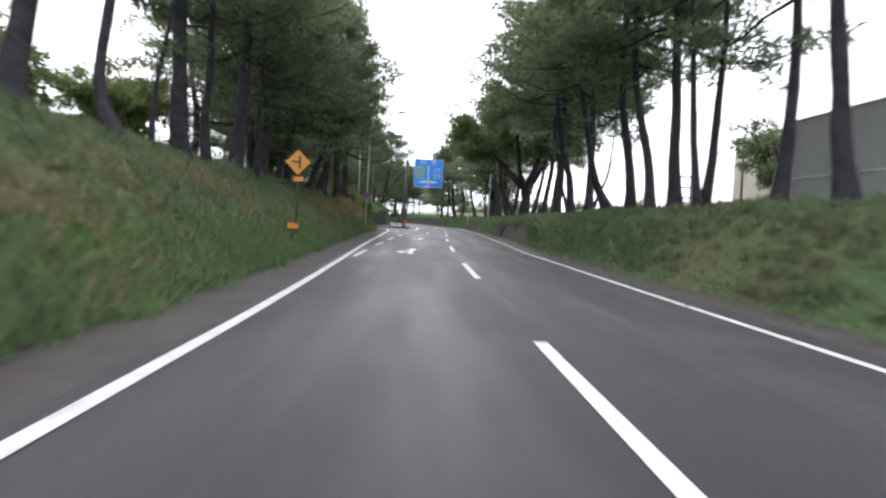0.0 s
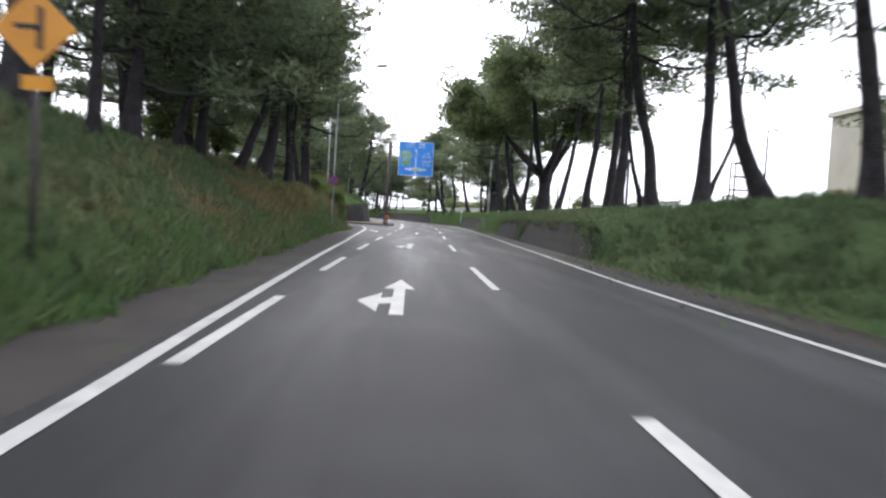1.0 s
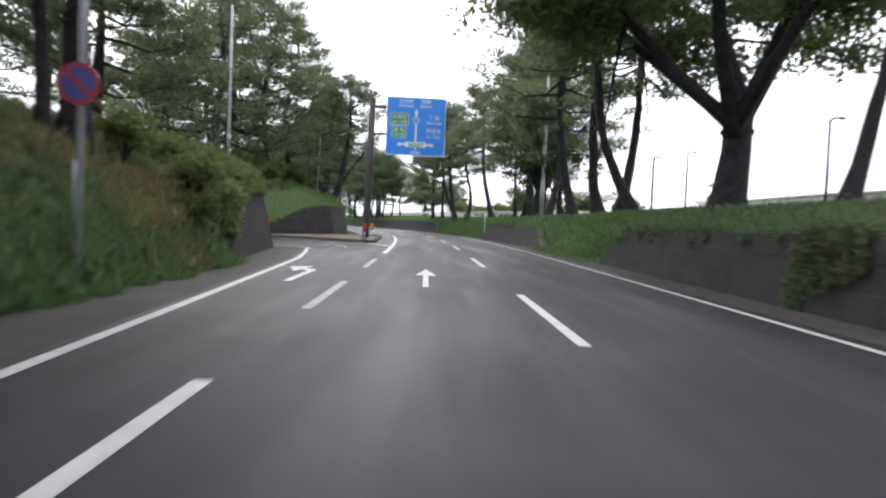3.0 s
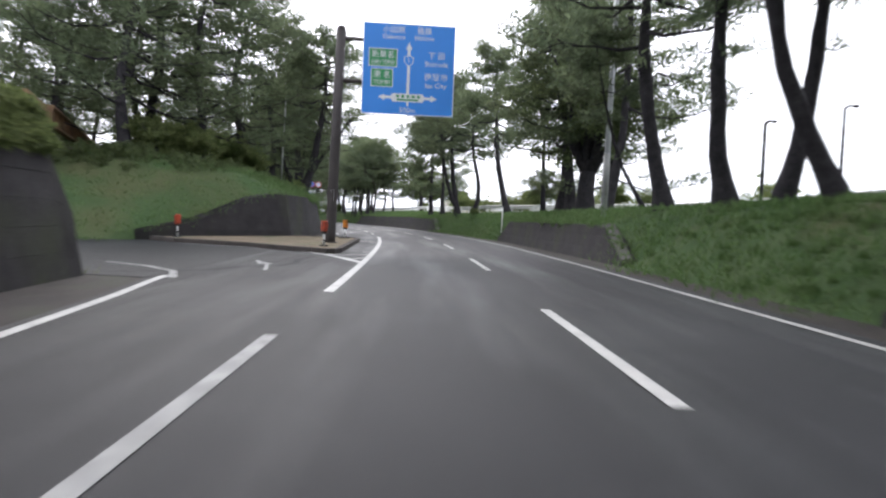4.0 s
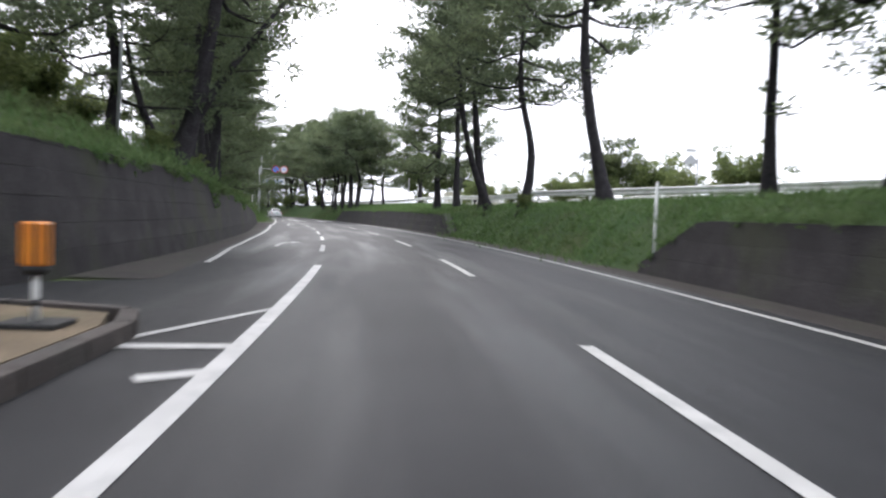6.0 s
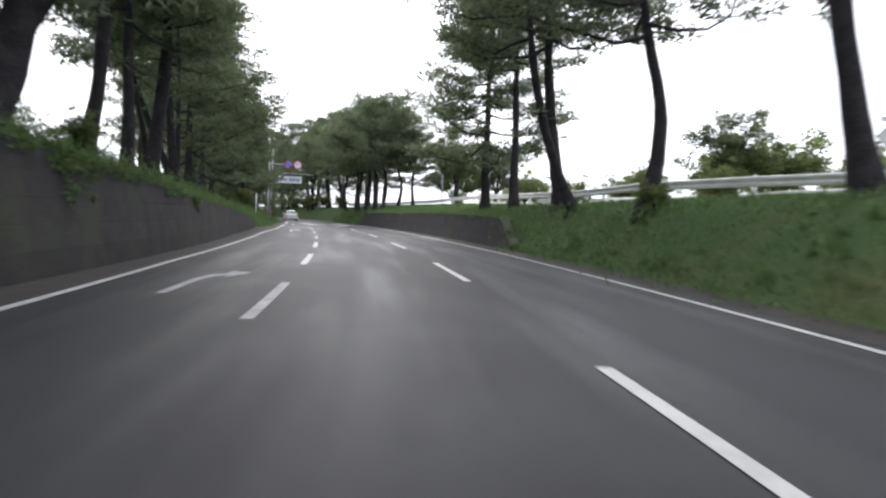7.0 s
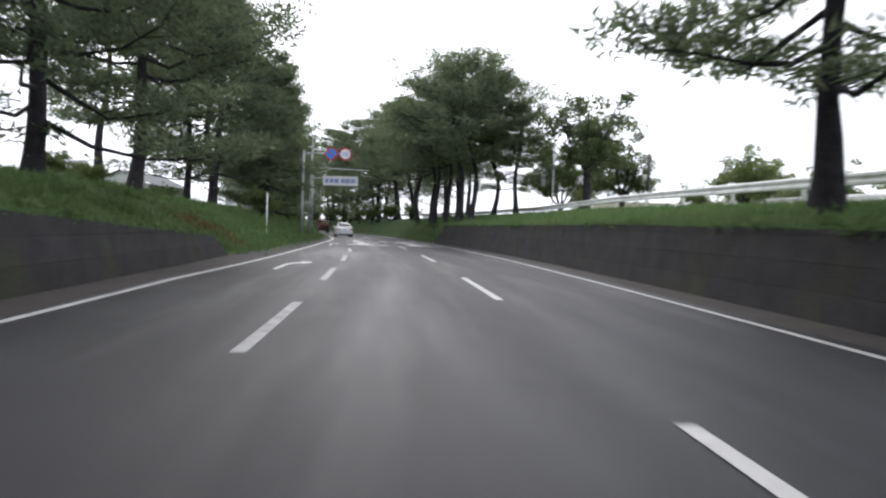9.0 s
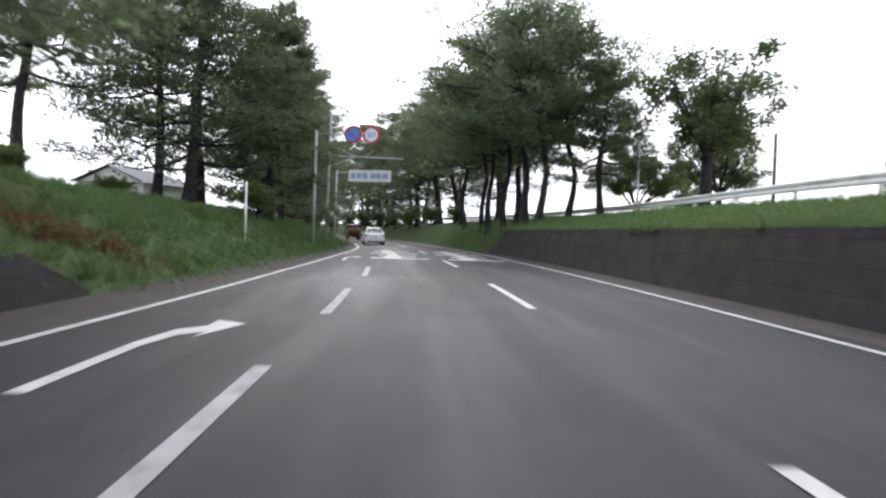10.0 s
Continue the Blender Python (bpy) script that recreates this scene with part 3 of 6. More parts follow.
# return of the left wall into the side road
bm = bmesh.new()
v = [(-4.66, 75.0, -0.05), (-14, 76.6, -0.05), (-14.0, 75.6, 2.6), (-5.14, 74.3, 2.26), (-5.16, 73.8, 2.28), (-14, 74.6, 2.6), (-14, 74.6, -0.05), (-4.72, 73.8, -0.05)]
vs = [bm.verts.new(p) for p in v]
for f in ((0, 1, 2, 3), (3, 2, 5, 4), (4, 5, 6, 7), (7, 6, 1, 0), (0, 3, 4, 7), (1, 6, 5, 2)):
    bm.faces.new([vs[i] for i in f])
bmesh.ops.recalc_face_normals(bm, faces=bm.faces)
tagged(part("retaining_wall_return", bm, WALL), "dark stone end of the retaining wall turning into the side road", "retaining wall", kind="structure")

# ---- traffic island ----
ISLAND = [(-1.04, 85.75), (-1.2, 85.12), (-1.75, 85.42), (-4.5, 87.75), (-7.4, 89.25), (-8.8, 90.6), (-8.2, 92.4), (-4.3, 98.0), (-2.6, 98.6), (-1.25, 98.2), (-1.0, 97.4)]
bm = bmesh.new()
slab(bm, [(-2.75 + (x + 2.75) * 0.955, 90.5 + (y - 90.5) * 0.975) for x, y in ISLAND], -0.1, 0.15)
island = tagged(part("traffic_island", bm, PAVER), "raised traffic island with brown gravel and sparse grass", "traffic island", kind="structure")
for i in range(len(ISLAND)):
    (xa, ya), (xb, yb) = ISLAND[i], ISLAND[(i + 1) % len(ISLAND)]
    length = math.hypot(xb - xa, yb - ya)
    n = max(1, round(length / 1.0))
    ang = math.degrees(math.atan2(yb - ya, xb - xa))
    for j in range(n):
        t = (j + 0.5) / n
        bm = bmesh.new()
        box(bm, -length / n / 2 + 0.008, length / n / 2 - 0.008, -0.02, 0.17, -0.05, 0.17, 0.02)
        ob = part("kerb_stone", bm, KERB, island)
        ob.matrix_local = pose(xa + (xb - xa) * t, ya + (yb - ya) * t, 0, 0, 0, ang)
# ---- trees ----
def tufts(rng, centers, radius, count, length, width, flat=0.45, up=0.25):
    """Many small pointed leaf or needle tufts round the given centres, as one soup of triangles."""
    c = np.repeat(np.asarray(centers, float), count, axis=0)
    r = np.repeat(np.asarray(radius, float), count)
    n = len(c)
    d = rng.normal(size=(n, 3))
    d /= np.linalg.norm(d, axis=1, keepdims=True)
    rad = r * rng.uniform(0.15, 1.0, n) ** 0.6
    p = c + d * rad[:, None] * np.array([1, 1, flat])
    q = rng.normal(size=(n, 3)) * np.array([1, 1, 0.6]) + d * 0.8 + np.array([0, 0, up])
    q /= np.linalg.norm(q, axis=1, keepdims=True)
    w = np.cross(q, rng.normal(size=(n, 3)))
    w /= np.linalg.norm(w, axis=1, keepdims=True)
    ln = length * rng.uniform(0.6, 1.3, n)[:, None]
    wd = width * rng.uniform(0.6, 1.3, n)[:, None]
    v = np.stack([p - w * wd / 2, p + w * wd / 2, p + q * ln], 1).reshape(-1, 3)
    return v


def soup(name, v, mat):
    me = bpy.data.meshes.new(name)
    n = len(v)
    me.vertices.add(n)
    me.vertices.foreach_set("co", v.astype(np.float32).ravel())
    me.loops.add(n)
    me.loops.foreach_set("vertex_index", np.arange(n, dtype=np.int32))
    me.polygons.add(n // 3)
    me.polygons.foreach_set("loop_start", np.arange(0, n, 3, dtype=np.int32))
    me.polygons.foreach_set("loop_total", np.full(n // 3, 3, dtype=np.int32))
    me.materials.append(mat)
    me.update(calc_edges=True)
    return me


def pine(name, seed, tall, crown, spread, radius, lean=(0, 0), bend=0.3, limbs=22, dens=46, label="", flare=1.6, domed=False, sway=None, twigs=0, forks=()):
    """A pine: bent tapered trunk, limbs in loose layers, flat pads of needles. crown: the height of the lowest live limb.
    sway: how far the trunk stands aside at 1, 2, 3.5 and 5.5 m. forks: stems that part from the trunk at a height, each with
    how far aside and how high its middle and its end lie, and its radius."""
    rng = np.random.default_rng(seed)
    root = thing(name, (0, 0, 0), label, "tree", "roadside trees")
    ph = rng.uniform(0, 6.28, 4)

    def aside(z):
        if z <= 5.5:
            return float(np.interp(z, (0, 1, 2, 3.5, 5.5), (0, *sway)))
        return sway[3] + (sway[3] - sway[2]) * 0.6 * (1 - math.exp(-(z - 5.5) / 2.5))

    def spine(z):
        t = z / tall
        if sway:
            k = bend * 0.5 * min(max(z - 5.5, 0) / 3, 1)
            x = (aside(max(z - 0.45, 0)) + aside(max(z, 0)) + aside(z + 0.45) - aside(0.45) * max(1 - max(z, 0), 0)) / 3
            return Vector((x + k * math.sin(4 * t + ph[0]), lean[1] * z + bend * 0.4 * math.sin(5 * t + ph[1]) * min(t * 3, 1), z))
        x = lean[0] * z + bend * math.sin(2.6 * t * 3.14 + ph[0]) * min(t * 3, 1)
        y = lean[1] * z + bend * math.sin(2.1 * t * 3.14 + ph[1]) * min(t * 3, 1)
        return Vector((x, y, z))

    zs = [-0.5, 0.0, 0.35, 0.9, 1.6] + [1.6 + (tall - 1.6) * (i + 1) / 16 for i in range(16)]
    rad = []
    for z in zs:
        t = max(z, 0) / tall
        rad.append(radius * (1 - 0.85 * t) * (1 + (flare - 1) * math.exp(-max(z, 0) / 0.5)))
    v, f = tube_data([spine(z) for z in zs], rad, 10)
    v = [p + Vector((noise.noise(p * 3.0), noise.noise(p * 3.0 + Vector((9, 0, 0))), 0)) * radius * 0.22 for p in v]
    lv, lf, pads, size, full = v, f, [], [], []
    az = rng.uniform(0, 6.28)
    starts = []
    for i in range(limbs):
        t = (i + 0.5) / limbs
        starts.append((crown + (tall - crown) * t ** 0.85, 0.72 + 0.5 * math.sin(2.6 * t) - 0.62 * t * t if domed else 1 - 0.72 * t ** 1.3))
    starts += [(crown * rng.uniform(0.55, 0.95), rng.uniform(0.1, 0.19)) for _ in range(twigs)]
    for z, k in starts:
        az += 2.4 + rng.normal() * 0.35
        ln = spread * k * rng.uniform(0.7, 1.15)
        rise = rng.uniform(-0.12, 0.28) + 0.25 * (z - crown) / max(tall - crown, 1)
        a = spine(z)
        pts = [a]
        for j in range(1, 5):
            q = j / 4
            wob = az + 0.25 * math.sin(3 * q + ph[2] + z)
            pts.append(a + Vector((math.cos(wob) * ln * q, math.sin(wob) * ln * q, ln * (rise * q - 0.14 * math.sin(q * 3.1)) + 0.1 * rng.normal())))
        r0 = radius * 0.32 * (0.5 + 0.5 * k)
        tube_data(pts, [r0, r0 * 0.75, r0 * 0.5, r0 * 0.32, r0 * 0.15], 5, lv, lf)
        for q in (0.42, 0.62, 0.8, 0.97) if k > 0.2 else (0.6, 0.95):
            for side in (-1, 1) if k > 0.2 else (1,):
                j = min(int(q * 4), 3)
                base = pts[j].lerp(pts[j + 1], q * 4 - j)
                tw = az + side * rng.uniform(0.5, 1.2)
                tl = ln * rng.uniform(0.14, 0.32)
                end = base + Vector((math.cos(tw) * tl, math.sin(tw) * tl, tl * rng.uniform(0.0, 0.4)))
                tube_data([base, end], [r0 * 0.22, r0 * 0.08], 4, lv, lf, False)
                pads.append(end + Vector((0, 0, 0.1)))
                size.append(rng.uniform(0.45, 0.85) * (0.6 + 0.12 * spread) * (1 if k > 0.2 else 0.5))
                full.append(dens if k > 0.2 else dens // 4)
    for i in range(3):
        pads.append(spine(tall) + Vector((rng.normal() * 0.3, rng.normal() * 0.3, -0.4 * i)))
        size.append(0.7)
        full.append(dens)
    for z0, xm, zm, xe, ze, r in forks:
        a, b, c = spine(z0), Vector((xm, 0.2, zm)), Vector((xe, 0.5, ze))
        line = [a * (1 - q) ** 2 + b * 2 * q * (1 - q) + c * q * q for q in (0, 0.2, 0.4, 0.6, 0.8, 1)]
        tube_data(line, [r, r * 0.9, r * 0.78, r * 0.64, r * 0.5, r * 0.25], 8, lv, lf)
        for q in line[3:]:
            for _ in range(7):
                end = q + Vector(rng.normal(size=3) * [1.0, 1.0, 0.35])
                tube_data([q, end], [r * 0.16, r * 0.05], 4, lv, lf, False)
                pads.append(end)
                size.append(rng.uniform(0.5, 0.85))
                full.append(dens)
    part("trunk", mesh_from("trunk", lv, lf, BARK, True), BARK, root)
    part("crown", soup("crown", tufts(rng, pads, size, full, 0.36, 0.085, 0.42, 0.35), NEEDLE), NEEDLE, root)
    return root


def broadleaf(name, seed, tall, crown, spread, radius, label, dens=60, clumps=150, mat=None, leaf=0.2, bare=0.3, floor=0.0):
    """A spreading tree: a short trunk that divides into limbs, each dividing again, with clumps of leaves at the ends."""
    rng = np.random.default_rng(seed)
    root = thing(name, (0, 0, 0), label, "tree", "roadside trees")
    v, f = [], []
    pts = [Vector((0.1 * math.sin(z), 0.08 * math.cos(z * 1.3), z)) for z in (-0.5, 0, 0.4, 1.2, 2.2, crown)]
    tube_data(pts, [radius * 1.7, radius * 1.5, radius * 1.2, radius, radius * 0.95, radius * 0.85], 10, v, f)
    ends = []
    for i in range(7):
        az, el = i * 0.9 + rng.uniform(0, 0.5), rng.uniform(0.55, 1.2)
        ln = (tall - crown) * rng.uniform(0.6, 0.8)
        d = Vector((math.cos(az) * math.cos(el) * spread / (tall - crown) * 1.2, math.sin(az) * math.cos(el) * spread / (tall - crown) * 1.2, math.sin(el)))
        line = [pts[-1] + d * ln * q + Vector((0.2 * math.sin(5 * q + i), 0.2 * math.cos(4 * q + i), 0.3 * q * q)) for q in (0, 0.25, 0.5, 0.75, 1)]
        tube_data(line, [radius * 0.6, radius * 0.45, radius * 0.33, radius * 0.2, radius * 0.08], 6, v, f)
        for j in range(9):
            q = rng.uniform(bare, 1.0)
            k = min(int(q * 4), 3)
            a = line[k].lerp(line[k + 1], q * 4 - k)
            e = a + Vector(rng.normal(size=3) * [1, 1, 0.6]).normalized() * spread * rng.uniform(0.2, 0.5)
            tube_data([a, a.lerp(e, 0.5) + Vector((0, 0, 0.1)), e], [radius * 0.14, radius * 0.09, radius * 0.03], 4, v, f, False)
            ends += [a.lerp(e, 0.6), e]
    part("trunk", mesh_from("trunk", v, f, BARK, True), BARK, root)
    ends = np.array([tuple(e) for e in ends])
    c = ends[rng.integers(0, len(ends), clumps)] + rng.normal(size=(clumps, 3)) * 0.35
    c = c[c[:, 2] > floor]
    size = rng.uniform(0.4, 0.85, len(c)) * (0.6 + 0.08 * spread)
    part("crown", soup("crown", tufts(rng, c, size, dens, leaf * 1.4, leaf * 0.8, 0.6, 0.0), mat or LEAF), LEAF, root)
    return root


def stand(x, y):
    """Height of the ground under a place."""
    s = y
    for _ in range(3):
        rx, m = ref(s)
        s = y + (x - rx) * m / (1 + m * m) * 1.0 if abs(m) > 1e-6 else y
    rx, m = ref(s)
    u = math.copysign(math.hypot(x - rx, y - s), x - rx)
    return height(s, u)


PINES = {
    # tall pines with bare trunks and high crowns
    "high": pine("pine_tree", 1, 14.0, 4.2, 4.4, 0.29, (0.02, 0.01), 0.35, 30, 66, label="tall dark pine with a bare trunk on the grass bank"),
    "high2": pine("pine_tree", 2, 13.0, 4.6, 4.0, 0.25, (-0.03, 0.02), 0.5, 26, 66, label="tall dark pine with a slightly crooked bare trunk"),
    "thick": pine("pine_tree", 5, 16.0, 4.4, 5.2, 0.42, (0.03, -0.02), 0.3, 34, 66, label="thick old pine with dark bark", flare=1.8),
    "low": pine("pine_tree", 6, 13.0, 1.6, 4.6, 0.24, (0.0, 0.02), 0.3, 34, 50, label="dense pine with drooping low branches"),
    "low2": pine("pine_tree", 7, 15.0, 2.2, 5.2, 0.28, (-0.02, 0.0), 0.4, 38, 50, label="broad dense pine in layers of dark needles"),
    "layer": pine("pine_tree", 8, 11.5, 2.8, 4.0, 0.29, (0.0, 0.0), 0.25, 30, 60, label="layered pine with flat pads of needles"),
    "dome": pine("pine_tree", 10, 12.0, 4.8, 4.6, 0.24, (-0.06, 0.0), 0.35, 30, 46, label="dark pine with a broad domed crown on a bare trunk", domed=True),
    "dome2": pine("pine_tree", 11, 11.0, 4.2, 4.2, 0.2, (0.04, 0.02), 0.45, 24, 44, label="slim dark pine with an open domed crown", domed=True),
}
BROAD = {
    "camphor": broadleaf("broadleaf_tree", 21, 13.0, 1.5, 6.8, 0.29, "spreading broadleaf tree with a forked dark trunk", 125, 480, leaf=0.14, bare=0.48, floor=3.7),
    "open": broadleaf("broadleaf_tree", 24, 12.5, 2.2, 5.4, 0.44, "old broadleaf tree with forked dark limbs and heavy foliage", 75, 230, leaf=0.15, floor=2.4),
    "round": broadleaf("broadleaf_tree", 22, 11.0, 3.0, 5.5, 0.3, "round-crowned broadleaf tree with gaps in its leaves", 50, 200),
    "shrub": broadleaf("tall_shrub", 23, 4.2, 0.7, 2.2, 0.1, "leafy green shrub growing on the bank", 60, 90, LEAF_LIGHT, leaf=0.16),
}
used = set()


def plant(kind, x, y, scale=1.0, turn=0.0, sink=0.0):
    source = PINES.get(kind) or BROAD[kind]
    m = pose(x, y, stand(x, y) - 0.05 - sink, 0, 0, turn)
    if kind in used:
        ob = copy_thing(source, m)
        ob.scale = (scale,) * 3
    else:
        used.add(kind)
        source.matrix_basis = m
        source.scale = (scale,) * 3
        ob = source
    return ob


def grow(x, y, radius, sway, label, tall=12.5, crown=5.2, spread=4.0, limbs=26, dens=58, twigs=2, flare=1.6, forks=()):
    """A pine of its own shape, standing on the bank."""
    ob = pine("pine_tree", int(1000 + y * 10 + (500 if x < 0 else 0)), tall, crown, spread, radius, (0, 0), 0.3, limbs, dens, label, flare, False, sway, twigs, forks)
    ob.matrix_basis = pose(x, y, stand(x, y) - 0.05)
    return ob


STRAIGHT = "tall dark pine with a straight bare trunk on grass"
CROOKED = "tall dark pine with a slightly crooked bare trunk"
SLIM = "slender dark pine with a thin bare trunk"
LEANING = "leaning dark pine with a bare trunk on the grass bank"
OLD = "thick old pine with dark bark on the grass bank"
# right bank, along the road
grow(8.75, 13.6, 0.21, (-0.18, -0.25, -0.41, -0.54), OLD, 13, 5.2, 3.6)
grow(8.93, 16.6, 0.19, (0.06, 0.11, 0.16, 0.12), STRAIGHT, 12.5, 4.9, 3.4)
grow(8.72, 21.0, 0.13, (-0.11, -0.23, -0.37, -0.54), SLIM, 11.5, 6.2, 3.0, 18)
grow(9.02, 21.2, 0.15, (0.09, 0.18, 0.24, 0.39), SLIM, 12, 6.4, 3.2, 18)
grow(9.01, 23.6, 0.22, (-0.10, -0.15, -0.11, -0.24), STRAIGHT, 13, 5.8)
grow(9.08, 26.4, 0.19, (-0.06, -0.13, -0.54, -0.94), CROOKED, 12.5, 5.4)
grow(9.04, 28.7, 0.21, (-0.04, -0.13, -0.39, -0.61), STRAIGHT, 13, 5.4)
grow(9.38, 33.3, 0.2, (-0.55, -0.91, -1.17, -1.58), LEANING, 12.5, 5.6, flare=2.0)
grow(9.34, 37.0, 0.23, (-0.02, -0.02, 0.0, -0.08), STRAIGHT, 13, 5.4)
grow(9.62, 37.3, 0.08, (0.2, 0.75, 0.95, 1.05), SLIM, 8, 4.2, 2.0, 10, 30, 1)
grow(9.43, 41.5, 0.23, (-0.16, -0.14, -0.62, -1.08), CROOKED, 14, 5.6, 5.0)
grow(9.54, 42.9, 0.1, (-0.28, -0.58, -0.84, -1.09), SLIM, 10, 5.4, 2.4, 12, 40, 1)
grow(9.32, 45.4, 0.25, (0.0, 0.13, 0.18, 0.17), STRAIGHT, 14, 6.0, 5.2)
grow(9.55, 47.4, 0.21, (-0.03, 0.06, 0.25, 0.27), CROOKED, 14, 6.0, 5.2)
grow(9.78, 52.0, 0.19, (-0.09, 0.11, 0.38, 0.45), CROOKED, 14, 6.4, 5.0, 26)
grow(10.37, 61.4, 0.2, (0.26, 0.48, 0.77, 1.08), LEANING, 12, 5.9, 3.2, 22)
plant("camphor", 10.54, 67.3, 1.54, 0)
grow(11.08, 77.3, 0.25, (-0.53, -1.04, -1.67, -1.92), LEANING, 13, 6.6, flare=1.5)
grow(11.09, 79.6, 0.26, (0.23, 0.43, 0.61, 0.73), LEANING, 13, 6.6, flare=1.4)
grow(10.89, 82.3, 0.28, (-0.21, -0.39, -0.40, -0.45), CROOKED, 14, 6.4, 4.6, flare=1.9)
grow(10.45, 86.0, 0.28, (-0.21, -0.45, -0.75, -1.03), CROOKED, 14.5, 5.4, 4.4)
grow(10.62, 88.4, 0.08, (-0.59, -1.14, -1.64, -2.09), SLIM, 7, 3.4, 1.8, 10, 34, 1)
grow(10.71, 93.4, 0.23, (0.16, 0.36, 0.60, 0.69), STRAIGHT, 14, 4.6, 4.2)
plant("open", 11.02, 97.9, 1.0, 120)
grow(10.96, 100.9, 0.3, (-0.06, -0.15, -0.33, -0.51), OLD, 13, 3.8, 4.2)
grow(10.84, 102.4, 0.36, (0.07, 0.13, 0.15, 0.14), OLD, 13.5, 3.6, 4.6)
plant("low", 13.4, 101.5, 0.9, 60)
grow(10.66, 106.8, 0.16, (-0.05, -0.10, -0.15, -0.16), SLIM, 12, 3.4, 2.8, 22, 50)
grow(10.03, 117.4, 0.28, (-0.25, -0.47, -0.82, -1.13), LEANING, 13, 6.4, 3.6)
grow(8.24, 124.9, 0.24, (0.09, 0.30, 0.23, -0.28), CROOKED, 11, 5.0, 4.2, 20, twigs=0, flare=1.9)
grow(7.46, 131.3, 0.23, (-0.42, -0.83, -1.36, -1.81), LEANING, 13, 6.6, 4.4, flare=2.0)
grow(7.49, 133.9, 0.29, (-0.14, -0.32, -0.56, -0.76), OLD, 14, 6.6, 4.6, flare=1.8)
grow(6.40, 140.5, 0.25, (-0.11, -0.09, -0.07, -0.13), STRAIGHT, 14, 6.6, 3.2, 22, twigs=1)
grow(5.27, 145.0, 0.27, (-0.01, -0.06, -0.07, -0.03), "layered pine with flat pads of needles on level limbs", 12.5, 2.3, 4.6, 34, 95, twigs=0)
for x, y, k, sc, a in ((-3.9, 187.6, "dome", 1.1, 0), (-3.0, 186.2, "dome2", 1.15, 70), (-5.2, 190.5, "dome2", 1.1, 150), (-4.4, 193.0, "dome", 1.08, 210), (-1.2, 187.5, "dome2", 1.0, 30), (-6.6, 196, "dome", 1.0, 80), (-7.4, 200, "dome2", 1.05, 140), (-6.4, 205, "dome", 1.12, 210), (-4.0, 208, "dome", 1.1, 30), (-9.4, 206, "dome2", 1.05, 250),
                       (0.6, 186, "layer", 0.75, 80), (-10.2, 212, "dome", 1.1, 100), (-7.0, 217, "low2", 1.1, 260), (-12, 222, "high2", 1.2, 20), (-15, 229, "thick", 1.0, 190),
                       (-13, 236, "low2", 1.1, 45), (-20, 243, "high", 1.2, 130), (-26, 254, "low2", 1.2, 310), (-22, 262, "thick", 1.1, 0), (-34, 270, "low2", 1.2, 77)):
    plant(k, x, y, sc, a)
plant("round", 5.4, 181.5, 1.0, 40)
plant("round", 13, 208, 1.0, 160)
plant("camphor", 7, 216, 0.9, 220)

# left bank
grow(-8.12, 13.9, 0.28, (0.0, 0.23, 0.47, 0.78), OLD, 12.5, 7.2, 3.2, 22, flare=1.5)
grow(-7.85, 18.2, 0.19, (-0.57, -0.58, -0.34, -0.04), "pine with a strongly curved trunk", 11, 6.6, 3.0, 18)
grow(-8.01, 20.8, 0.09, (0.01, 0.08, 0.38, 0.58), SLIM, 8.5, 4.6, 2.2, 12, 36)
grow(-7.95, 23.1, 0.31, (-0.10, -0.08, -0.12, -0.21), OLD, 13.5, 6.2, 4.2, 26)
grow(-8.00, 26.0, 0.18, (-0.11, -0.06, 0.09, 0.12), CROOKED, 12, 4.8, 3.6)
grow(-8.00, 30.0, 0.31, (0.12, 0.21, 0.33, 0.44), OLD, 14, 5.0, 4.8, 30)
grow(-7.73, 33.0, 0.15, (0.0, 0.01, 0.05, 0.15), SLIM, 12, 4.2, 3.4, 22, 50)
grow(-8.46, 41.6, 0.17, (-0.06, 0.35, 0.75, 1.1), LEANING, 11, 2.6, 4.0, 26, 60)
grow(-8.46, 44.2, 0.22, (0.06, 0.15, 0.18, 0.21), STRAIGHT, 12.5, 2.8, 4.4, 28, 60)
grow(-7.75, 47.9, 0.22, (0.41, 0.74, 1.36, 1.85), "strongly leaning old pine with a dark trunk", 12, 4.0, 4.2, 28)
grow(-7.30, 51.4, 0.32, (0.27, 0.46, 0.54, 0.38), OLD, 14, 4.4, 4.8, 30, flare=1.8)
grow(-6.49, 53.8, 0.17, (0.08, 0.02, -0.06, -0.15), CROOKED, 11.5, 3.8, 3.6, 22)
grow(-6.47, 55.0, 0.11, (0.01, 0.04, 0.10, 0.17), SLIM, 11, 4.2, 2.8, 16, 46)
grow(-6.53, 56.2, 0.1, (-0.15, -0.17, -0.19, -0.22), SLIM, 10.5, 4.0, 2.6, 16, 46)
grow(-6.52, 58.2, 0.14, (-0.09, -0.26, -0.50, -0.73), SLIM, 11.5, 4.2, 3.0, 18, 46)
grow(-6.50, 60.4, 0.14, (-0.05, -0.10, -0.20, -0.29), SLIM, 11.5, 4.0, 3.0, 18, 46)
grow(-6.65, 62.0, 0.28, (0.01, 0.01, 0.04, 0.08), OLD, 13, 3.2, 4.4, 30)
